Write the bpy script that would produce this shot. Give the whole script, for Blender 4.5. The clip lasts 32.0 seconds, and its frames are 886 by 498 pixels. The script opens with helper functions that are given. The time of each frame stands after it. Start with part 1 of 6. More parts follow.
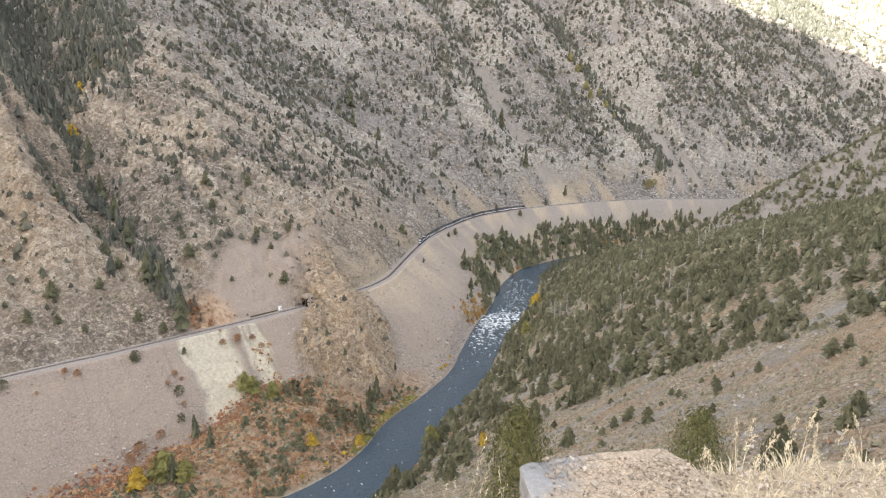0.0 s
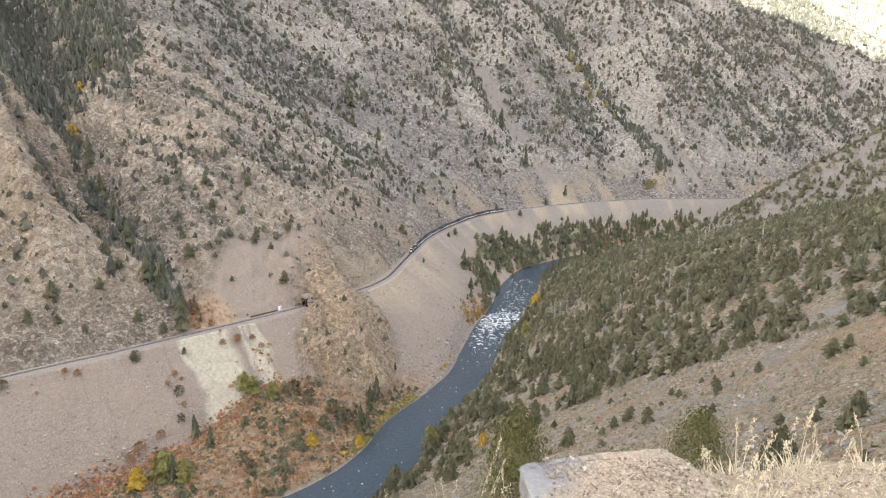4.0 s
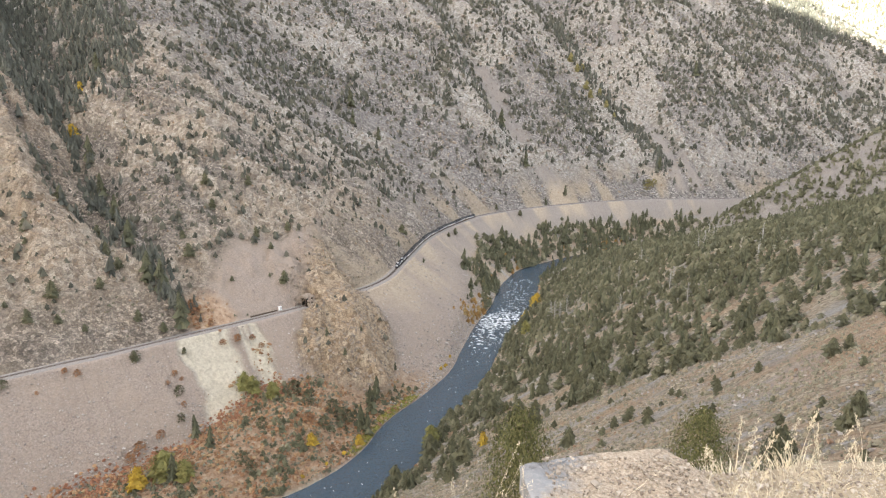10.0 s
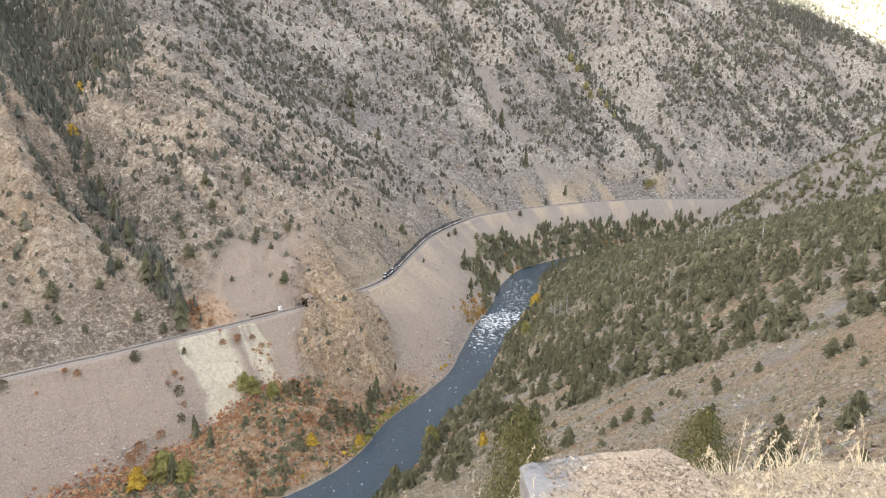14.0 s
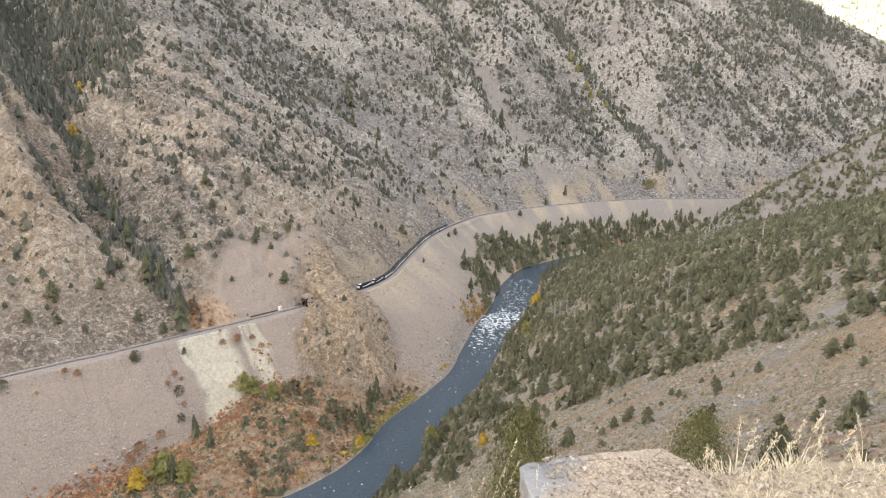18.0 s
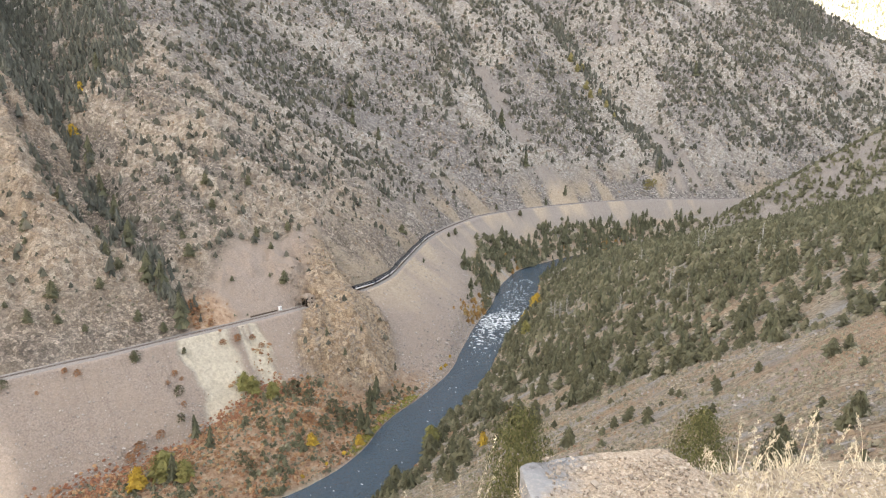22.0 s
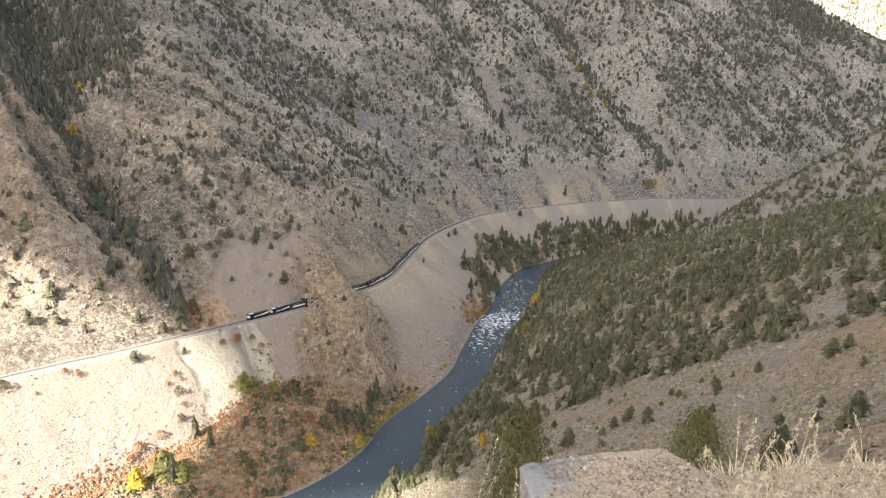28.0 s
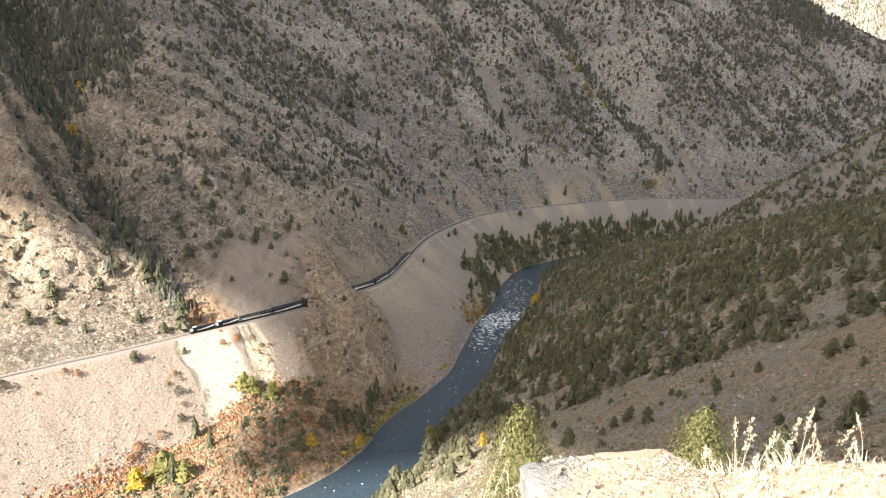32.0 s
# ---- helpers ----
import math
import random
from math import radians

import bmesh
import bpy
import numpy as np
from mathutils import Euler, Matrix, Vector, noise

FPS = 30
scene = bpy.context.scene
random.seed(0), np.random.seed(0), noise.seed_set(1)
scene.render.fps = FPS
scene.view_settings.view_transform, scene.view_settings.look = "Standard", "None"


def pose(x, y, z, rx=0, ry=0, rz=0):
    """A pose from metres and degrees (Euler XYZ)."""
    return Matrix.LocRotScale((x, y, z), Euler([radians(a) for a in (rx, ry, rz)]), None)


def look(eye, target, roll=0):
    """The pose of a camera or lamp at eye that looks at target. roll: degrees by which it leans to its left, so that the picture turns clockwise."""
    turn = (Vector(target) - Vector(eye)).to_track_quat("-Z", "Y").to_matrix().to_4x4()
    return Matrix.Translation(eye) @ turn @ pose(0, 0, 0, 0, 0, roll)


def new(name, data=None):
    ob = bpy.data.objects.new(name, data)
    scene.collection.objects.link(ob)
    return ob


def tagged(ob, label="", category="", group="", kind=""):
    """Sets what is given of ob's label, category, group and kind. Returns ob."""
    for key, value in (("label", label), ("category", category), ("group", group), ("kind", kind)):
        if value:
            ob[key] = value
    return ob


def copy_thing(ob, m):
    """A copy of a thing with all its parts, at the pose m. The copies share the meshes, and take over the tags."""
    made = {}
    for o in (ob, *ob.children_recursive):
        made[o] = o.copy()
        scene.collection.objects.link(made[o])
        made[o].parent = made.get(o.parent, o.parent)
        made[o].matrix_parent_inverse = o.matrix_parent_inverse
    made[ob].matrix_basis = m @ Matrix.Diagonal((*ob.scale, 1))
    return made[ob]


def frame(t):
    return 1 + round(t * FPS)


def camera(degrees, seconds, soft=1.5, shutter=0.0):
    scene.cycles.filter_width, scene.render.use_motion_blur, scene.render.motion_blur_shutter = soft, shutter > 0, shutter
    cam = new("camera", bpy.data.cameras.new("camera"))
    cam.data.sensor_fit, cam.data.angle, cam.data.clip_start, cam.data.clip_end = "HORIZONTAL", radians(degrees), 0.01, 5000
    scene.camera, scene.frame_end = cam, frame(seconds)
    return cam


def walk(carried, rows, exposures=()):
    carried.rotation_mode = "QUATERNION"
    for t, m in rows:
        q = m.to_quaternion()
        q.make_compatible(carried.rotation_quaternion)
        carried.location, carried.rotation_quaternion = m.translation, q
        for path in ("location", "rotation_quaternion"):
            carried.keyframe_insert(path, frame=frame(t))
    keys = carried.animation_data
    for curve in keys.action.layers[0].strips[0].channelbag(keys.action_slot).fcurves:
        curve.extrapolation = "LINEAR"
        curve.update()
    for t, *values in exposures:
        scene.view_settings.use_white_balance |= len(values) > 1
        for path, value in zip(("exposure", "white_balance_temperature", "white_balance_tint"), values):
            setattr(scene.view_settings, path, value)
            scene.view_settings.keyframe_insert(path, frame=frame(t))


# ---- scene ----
cam = camera(66, 32.0, soft=1.15)
VIEW = pose(0, 0, 227.0, 90 - 13.5, 0, 0)
walk(cam, [(0.0, VIEW), (32.0, VIEW)],
     exposures=[(0.0, 2.41, 6640, 9), (18.0, 2.45, 6650, 9), (23.0, 2.41, 6660, 9),
                (28.0, 1.93, 6650, 9), (32.0, 1.52, 6650, 9)])

# ---- sky, sun ----
SUN_AZ, SUN_EL = radians(224), radians(38)      # azimuth clockwise from +y
SUN = Vector((math.sin(SUN_AZ) * math.cos(SUN_EL), math.cos(SUN_AZ) * math.cos(SUN_EL), math.sin(SUN_EL)))
world = bpy.data.worlds.new("sky")
scene.world = world
world.use_nodes = True
wn = world.node_tree.nodes
sky = wn.new("ShaderNodeTexSky")
sky.sky_type, sky.sun_disc = "NISHITA", False
sky.sun_elevation, sky.sun_rotation = SUN_EL, SUN_AZ
sky.air_density, sky.dust_density, sky.ozone_density = 1.0, 3.0, 0.6
# broken cloud over the whole sky
veil = wn.new("ShaderNodeTexNoise")
veil.inputs["Scale"].default_value, veil.inputs["Detail"].default_value = 2.2, 6.0
cover = wn.new("ShaderNodeMapRange")
cover.inputs[1].default_value, cover.inputs[2].default_value = 0.36, 0.60
cover.inputs[3].default_value, cover.inputs[4].default_value = 0.25, 0.85
sky_mix = wn.new("ShaderNodeMix")
sky_mix.data_type = "RGBA"
sky_mix.inputs[7].default_value = (5.2, 5.3, 5.5, 1)
wl = world.node_tree.links
wl.new(wn.new("ShaderNodeTexCoord").outputs["Generated"], veil.inputs["Vector"])
wl.new(veil.outputs["Fac"], cover.inputs[0])
wl.new(cover.outputs[0], sky_mix.inputs[0])
wl.new(sky.outputs[0], sky_mix.inputs[6])
wl.new(sky_mix.outputs[2], wn["Background"].inputs[0])
wn["Background"].inputs[1].default_value = 0.088
lamp = bpy.data.lights.new("sun", "SUN")
lamp.energy, lamp.angle, lamp.color = 5.0, radians(0.5), (1.0, 0.945, 0.84)
sun = new("sun", lamp)
sun.matrix_world = look(SUN * 1000, (0, 0, 0))

# ---- noise and lines in the plan ----
TABLE = np.random.RandomState(7).rand(256, 256)


def vnoise(x, y, scale, shift=0.0):
    u, v = x / scale + 31.7 + shift, y / scale + 57.3 + shift * 1.7
    i, j = np.floor(u).astype(int), np.floor(v).astype(int)
    a, b = u - i, v - j
    a, b = a * a * (3 - 2 * a), b * b * (3 - 2 * b)
    i0, i1, j0, j1 = i & 255, (i + 1) & 255, j & 255, (j + 1) & 255
    return (TABLE[i0, j0] * (1 - a) + TABLE[i1, j0] * a) * (1 - b) + (TABLE[i0, j1] * (1 - a) + TABLE[i1, j1] * a) * b


def fbm(x, y, scale, octaves=4, shift=0.0):
    """Soft noise from -1 to 1."""
    total, amp, norm = 0.0, 1.0, 0.0
    for k in range(octaves):
        total = total + amp * (2 * vnoise(x, y, scale / 2 ** k, shift + 13.1 * k) - 1)
        norm += amp
        amp *= 0.5
    return total / norm


def ridged(x, y, scale, octaves=3, shift=0.0):
    total, amp, norm = 0.0, 1.0, 0.0
    for k in range(octaves):
        total = total + amp * (1 - np.abs(2 * vnoise(x, y, scale / 2 ** k, shift + 9.7 * k) - 1) * 2)
        norm += amp
        amp *= 0.5
    return total / norm


def smooth(a, b, t):
    t = np.clip((t - a) / (b - a), 0, 1)
    return t * t * (3 - 2 * t)


def smin(a, b, k):
    h = np.clip(0.5 + 0.5 * (b - a) / k, 0, 1)
    return b * (1 - h) + a * h - k * h * (1 - h)


def smax(a, b, k):
    return -smin(-a, -b, k)


def curve(points, n=6):
    """A smooth line through the points, as an array."""
    p = np.array(points, float)
    p = np.vstack([2 * p[0] - p[1], p, 2 * p[-1] - p[-2]])
    out = []
    for k in range(1, len(p) - 2):
        for t in np.arange(n) / n:
            out.append(0.5 * (2 * p[k] + (p[k + 1] - p[k - 1]) * t + (2 * p[k - 1] - 5 * p[k] + 4 * p[k + 1] - p[k + 2]) * t * t
                              + (3 * p[k] - p[k - 1] - 3 * p[k + 1] + p[k + 2]) * t ** 3))
    out.append(p[-2])
    return np.array(out)


def nearest(line, x, y):
    """Signed distance (left of the line positive), length along it, and any third column there."""
    best = np.full(x.shape, 1e18)
    side, along, extra = np.zeros(x.shape), np.zeros(x.shape), np.zeros(x.shape)
    s = 0.0
    last = len(line) - 2
    for k in range(len(line) - 1):
        ax, ay = line[k, :2]
        ux, uy = line[k + 1, :2] - line[k, :2]
        n = math.hypot(ux, uy)
        t = ((x - ax) * ux + (y - ay) * uy) / (n * n)
        t = np.clip(t, -1e9 if k == 0 else 0, 1e9 if k == last else 1)
        dx, dy = x - ax - t * ux, y - ay - t * uy
        q = dx * dx + dy * dy
        m = q < best
        best = np.where(m, q, best)
        side = np.where(m, np.sign(ux * dy - uy * dx), side)
        along = np.where(m, s + t * n, along)
        if line.shape[1] > 2:
            extra = np.where(m, line[k, 2] + np.clip(t, 0, 1) * (line[k + 1, 2] - line[k, 2]), extra)
        s += n
    return np.sqrt(best) * side, along, extra


# ---- the plan: river at 0 m, railway at 57 m, viewpoint at 225 m ----
RAIL_Z = 57.0
TRACK = curve([(-700, 20), (-420, 240), (-265, 378), (-216, 418), (-178, 452), (-145, 481), (-110, 515), (-80, 550), (-63, 571), (-50, 601),
               (-42, 642), (-28, 716), (-15, 770), (11, 833), (50, 901), (104, 947), (166, 984), (226, 1012), (319, 1038), (447, 1044), (700, 1090), (1200, 1250)], 8)
RIVER = curve([(-600, 40), (-330, 215), (-172, 290), (-92, 322), (-55, 352), (-34, 386), (-22, 425), (-2, 463), (20, 512), (32, 560),
               (49, 620), (73, 691), (92, 773), (116, 834), (178, 893), (270, 935), (390, 962), (560, 1000), (760, 1030), (1300, 1180)], 6)
GULLY = curve([(-176, 458), (-222, 505), (-278, 562), (-369, 680), (-505, 850), (-650, 1040), (-800, 1250)], 5)
CHUTE = curve([(166, 990), (112, 1100), (64, 1230), (-4, 1450), (-80, 1700)], 5)
ASPEN_VALLEY = curve([(372, 1046), (352, 1100), (326, 1160), (312, 1230), (290, 1300), (260, 1370), (238, 1450), (200, 1600), (150, 1800)], 4)
FAR_CHUTE = curve([(730, 1180), (738, 1230), (750, 1280), (782, 1365), (799, 1440)], 4)
SIDE_CHUTES = [curve([(372, 1060), (366, 1130), (358, 1200)], 3), curve([(336, 1330), (342, 1400), (350, 1490)], 3), curve([(400, 1062), (392, 1110), (388, 1160)], 3)]
RIB = curve([(-160, 650, 112), (-122, 587, 92), (-90, 536, 72), (-70, 502, 48), (-50, 470, 14), (-34, 445, -20)], 5)
SPUR = curve([(330, 800, 20), (392, 850, 84), (485, 880, 130), (600, 905, 186), (800, 960, 300)], 4)


def half_width(s):
    return (16.5 + 2.0 * np.sin(s / 47.0) + 5.5 * np.exp(-((s - 1055) / 60) ** 2)) * (1 - 0.5 * smooth(1110, 1200, s))


def terrain(x, y, detail=True):
    """Height of the ground, and what it is made of."""
    dt, st, _ = nearest(TRACK, x, y)
    dr, sr, _ = nearest(RIVER, x, y)
    dg, sg, _ = nearest(GULLY, x, y)
    half = half_width(sr)
    # the wall above the railway
    right_of_gully = smooth(-20, 160, -dg)
    steep = 0.50 + 0.23 * right_of_gully + 0.06 * smooth(160, 40, dt)
    up = np.maximum(dt - 4.5, 0)
    wall = RAIL_Z + steep * up
    grow = smooth(0, 120, up)
    ribs = ridged(st + 0.12 * up, up * 0.22, 70, 3, 3.0)
    ravine = ridged(st + 0.12 * up + 9 * fbm(x, y, 60, 2, 19.0), up * 0.10, 30, 2, 23.0)
    wall = wall + grow * (13 * ribs + 12 * fbm(x, y, 240, 3, 5.0) + 5.0 * ravine * smooth(40, 140, up))
    wall = wall - 30 * smooth(40, 220, sg) * np.exp(-(dg / 38) ** 2) + 17 * smooth(10, 110, sg) * np.exp(-((dg - 54) / 30) ** 2)
    dc, sc, _ = nearest(CHUTE, x, y)
    wall = wall - 16 * smooth(20, 120, sc) * np.exp(-(dc / 26) ** 2) + 9 * smooth(20, 120, sc) * np.exp(-((dc - 38) / 24) ** 2)
    da, sa, _ = nearest(ASPEN_VALLEY, x, y)
    wall = wall - 46 * smooth(30, 260, sa) * np.exp(-(da / 75) ** 2)
    df, sf, _ = nearest(FAR_CHUTE, x, y)
    wall = wall - 12 * np.exp(-(df / 22) ** 2) * smooth(1480, 1420, y)
    cap = 652 - 0.60 * np.maximum(x - 430, 0) + 0.05 * (y - 1500) + 20 * fbm(x, y, 260, 3, 8.0)
    wall = smin(wall, cap, 40)
    far = 0.62 * (y - 1800) + 0.06 * (x - 800) + 30 * fbm(x, y, 300, 3, 2.0)
    wall = np.where(x > 300, smax(wall, np.minimum(far, 900), 20), wall)
    # below the railway: loose stone down to the flat and the river
    talus = RAIL_Z - 0.76 * np.maximum(-dt - 4.5, 0)
    bench = 1.5 + 0.05 * np.maximum(dr - half, 0) + 1.2 * fbm(x, y, 40, 3, 1.0) + 14 * smooth(-185, -105, x) * smooth(4, 55, dr - half) * smooth(560, 470, y)
    lower = smax(talus, bench, 8)
    left = np.where(dt > 0, wall, lower)
    dk, sk, zk = nearest(RIB, x, y)
    knob = zk - 1.0 * np.maximum(dk - 7, 0) - 0.45 * np.maximum(-dk - 10 - 16 * smooth(150, 182, sk), 0) + 3.5 * ridged(x, y, 24, 3, 6.0)
    knob = np.where((sk > -5) & (sk < 270), knob, -50)
    proud = knob - left
    left = smax(left, knob, 6)
    # broken outcrops along the ribs, on the spur and on the knob
    outcrop = ridged(st + 0.3 * up, up * 0.42, 54, 3, 31.0) + 0.6 * fbm(x, y, 110, 3, 32.0) + 0.55 * smooth(10, 60, dg)
    crag = smooth(0.18, 0.62, outcrop) * smooth(14, 70, up) * (dt > 0)
    crag = np.where(dr > 0, np.maximum(np.maximum(crag, smooth(-5, 3, proud)), smooth(34, 20, np.hypot(x + 124, y - 552)) * (dt > 0)), 0.0)
    # the viewpoint's side
    away = np.maximum(-dr - half, 0)
    plane = 192 + 0.224 * x - 0.262 * y + 6 * fbm(x, y, 160, 3, 4.0)
    right = smin(0.66 * away + 2 * fbm(x, y, 50, 3, 9.0) * smooth(0, 30, away), plane, 26)
    dp, sp, zp = nearest(SPUR, x, y)
    right = smax(right, np.where(sp > 0, zp - 0.62 * np.abs(dp), -40), 10)
    reach = np.hypot(x, y)
    brink = 1.55 + 1.17 * smooth(0.27, 0.36, x) + 0.02 * np.sin(9 * x) - 0.07 * smooth(1.02, 1.14, x) + 0.12 * smooth(1.3, 1.9, x)
    over = np.maximum(np.maximum(y - brink, 0), 0.9 * np.maximum(np.abs(x + 1) - 7 - np.maximum(-y, 0), 0))
    fall = 0.80 - 0.17 * smooth(0.05, 0.35, x / np.maximum(y, 1))
    knoll = 225.4 - 1.1 * np.minimum(over, 3) - fall * np.maximum(over - 3, 0) - 0.02 * x
    knoll = knoll - 0.14 * smooth(0.27, 0.33, x) * smooth(1.10, 1.02, x) * smooth(1.75, 1.85, y) * smooth(4, 3, y)
    right = smax(right, knoll, 0.02 + smooth(5, 40, reach) * 8)
    z = np.where(dr > 0, left, right)
    bank = np.abs(dr) - half
    z = np.where(bank < 0, np.maximum(-1.8, -0.5 + 0.5 * bank), np.minimum(z, -0.5 + 0.55 * bank + 0.05 * bank ** 2))
    tunnel = smooth(18.6, 17.2, np.hypot(x + 92, y - 536))
    if detail:
        rough = smooth(4, 20, np.abs(dt)) * smooth(2, 14, bank) * smooth(25, 60, reach)
        rocky = np.where(dr > 0, np.where(dt > 0, 1.0, 0.35), 0.35)
        rocky = np.maximum(rocky, smooth(-8, 0, proud) * 1.3)
        z = z + rough * rocky * (2.3 * ridged(x, y, 15, 3, 2.0) + 2.2 * fbm(x, y, 34, 3, 7.0) + 1.2 * fbm(x, y, 7, 2, 17.0))
        blocks = ridged(x + 2 * fbm(x, y, 6, 2, 37.0), y, 13, 3, 35.0) + 1.0 * smooth(0.42, 0.58, vnoise(x, y, 13, 38.0))
        z = z + rough * crag * 3.9 * blocks
    # the railway's level bed
    bed = smooth(10.5, 6.5, np.abs(dt)) * (1 - tunnel)
    z = z * (1 - bed) + (RAIL_Z - 0.45) * bed
    return z, dict(dt=dt, st=st, dr=dr, sr=sr, dg=dg, sg=sg, dc=dc, sc=sc, da=da, sa=sa, df=df, dk=dk, sk=sk, bank=bank, reach=reach, half=half, knob=proud, crag=crag, ravine=ravine + 0.5 * ribs, flat=bench - talus)


def ground_z(x, y):
    z, _ = terrain(np.atleast_1d(np.array(x, float)), np.atleast_1d(np.array(y, float)))
    return z


# ---- mesh helpers ----
def mesh_of(name, verts, faces, materials=(), attrs=None, smooth_shade=False):
    """A mesh from arrays; faces all have the same number of corners."""
    me = bpy.data.meshes.new(name)
    verts, faces = np.asarray(verts, np.float32), np.asarray(faces, np.int32)
    me.vertices.add(len(verts))
    me.vertices.foreach_set("co", verts.ravel())
    k = faces.shape[1]
    me.loops.add(faces.size)
    me.loops.foreach_set("vertex_index", faces.ravel())
    me.polygons.add(len(faces))
    me.polygons.foreach_set("loop_start", np.arange(0, faces.size, k, dtype=np.int32))
    me.polygons.foreach_set("use_smooth", np.full(len(faces), smooth_shade))
    for key, values in (attrs or {}).items():
        a = me.attributes.new(key, "FLOAT", "POINT")
        a.data.foreach_set("value", np.asarray(values, np.float32))
    me.update(calc_edges=True)
    me.validate()
    for m in materials:
        me.materials.append(m)
    return me


# ---- materials ----
class Mat:
    """A node material being written."""

    def __init__(self, name, rough=0.8, metal=0.0):
        self.m = bpy.data.materials.new(name)
        self.m.use_nodes = True
        self.t = self.m.node_tree
        self.b = self.t.nodes["Principled BSDF"]
        self.b.inputs["Roughness"].default_value = rough
        self.b.inputs["Metallic"].default_value = metal
        self.b.inputs["Specular IOR Level"].default_value = 0.25

    def node(self, kind, **inputs):
        n = self.t.nodes.new(kind)
        for k, v in inputs.items():
            self.put(n.inputs[k.replace("_", " ")] if not k.startswith("i") or not k[1:].isdigit() else n.inputs[int(k[1:])], v)
        return n

    def put(self, socket, v):
        if isinstance(v, bpy.types.NodeSocket):
            self.t.links.new(v, socket)
        else:
            socket.default_value = v

    def pos(self):
        return self.node("ShaderNodeNewGeometry").outputs["Position"]

    def obj(self):
        return self.node("ShaderNodeTexCoord").outputs["Object"]

    def noise(self, where, scale, detail=4.0, rough=0.55):
        return self.node("ShaderNodeTexNoise", Vector=where, Scale=scale, Detail=detail, Roughness=rough).outputs["Fac"]

    def cells(self, where, scale, out="Distance"):
        return self.node("ShaderNodeTexVoronoi", Vector=where, Scale=scale).outputs[out]

    def attr(self, name):
        n = self.t.nodes.new("ShaderNodeAttribute")
        n.attribute_name = name
        return n.outputs["Fac"]

    def ramp(self, fac, *stops):
        n = self.node("ShaderNodeValToRGB", Fac=fac)
        e = n.color_ramp.elements
        while len(e) < len(stops):
            e.new(0.5)
        for k, (p, c) in zip(e, stops):
            k.position, k.color = p, (*c, 1) if len(c) == 3 else c
        return n.outputs["Color"]

    def grey(self, fac, a, b, lo=0.0, hi=1.0):
        n = self.node("ShaderNodeMapRange", Value=fac)
        n.inputs[1].default_value, n.inputs[2].default_value, n.inputs[3].default_value, n.inputs[4].default_value = a, b, lo, hi
        return n.outputs[0]

    def mix(self, fac, a, b, kind="MIX"):
        n = self.t.nodes.new("ShaderNodeMix")
        n.data_type, n.blend_type = "RGBA", kind
        self.put(n.inputs[0], fac)
        for s, v in ((n.inputs[6], a), (n.inputs[7], b)):
            self.put(s, (*v, 1) if isinstance(v, tuple) and len(v) == 3 else v)
        return n.outputs[2]

    def math(self, op, a, b=0.0):
        n = self.t.nodes.new("ShaderNodeMath")
        n.operation = op
        self.put(n.inputs[0], a)
        self.put(n.inputs[1], b)
        return n.outputs[0]

    def bump(self, height, dist, strength=1.0):
        n = self.node("ShaderNodeBump", Height=height, Distance=dist, Strength=strength)
        self.t.links.new(n.outputs[0], self.b.inputs["Normal"])

    def color(self, c):
        self.put(self.b.inputs["Base Color"], (*c, 1) if isinstance(c, tuple) else c)
        return self.m


def simple(name, color, rough=0.7, metal=0.0, vary=0.25, scale=3.0):
    m = Mat(name, rough, metal)
    n = m.noise(m.obj(), scale, 5)
    dark = tuple(c * (1 - vary) for c in color)
    light = tuple(min(1, c * (1 + vary)) for c in color)
    return m.color(m.ramp(n, (0.3, dark), (0.7, light)))


def crack_of(m, where, scale):
    n = m.node("ShaderNodeTexVoronoi", Vector=where, Scale=scale)
    n.feature = "DISTANCE_TO_EDGE"
    return n.outputs["Distance"]


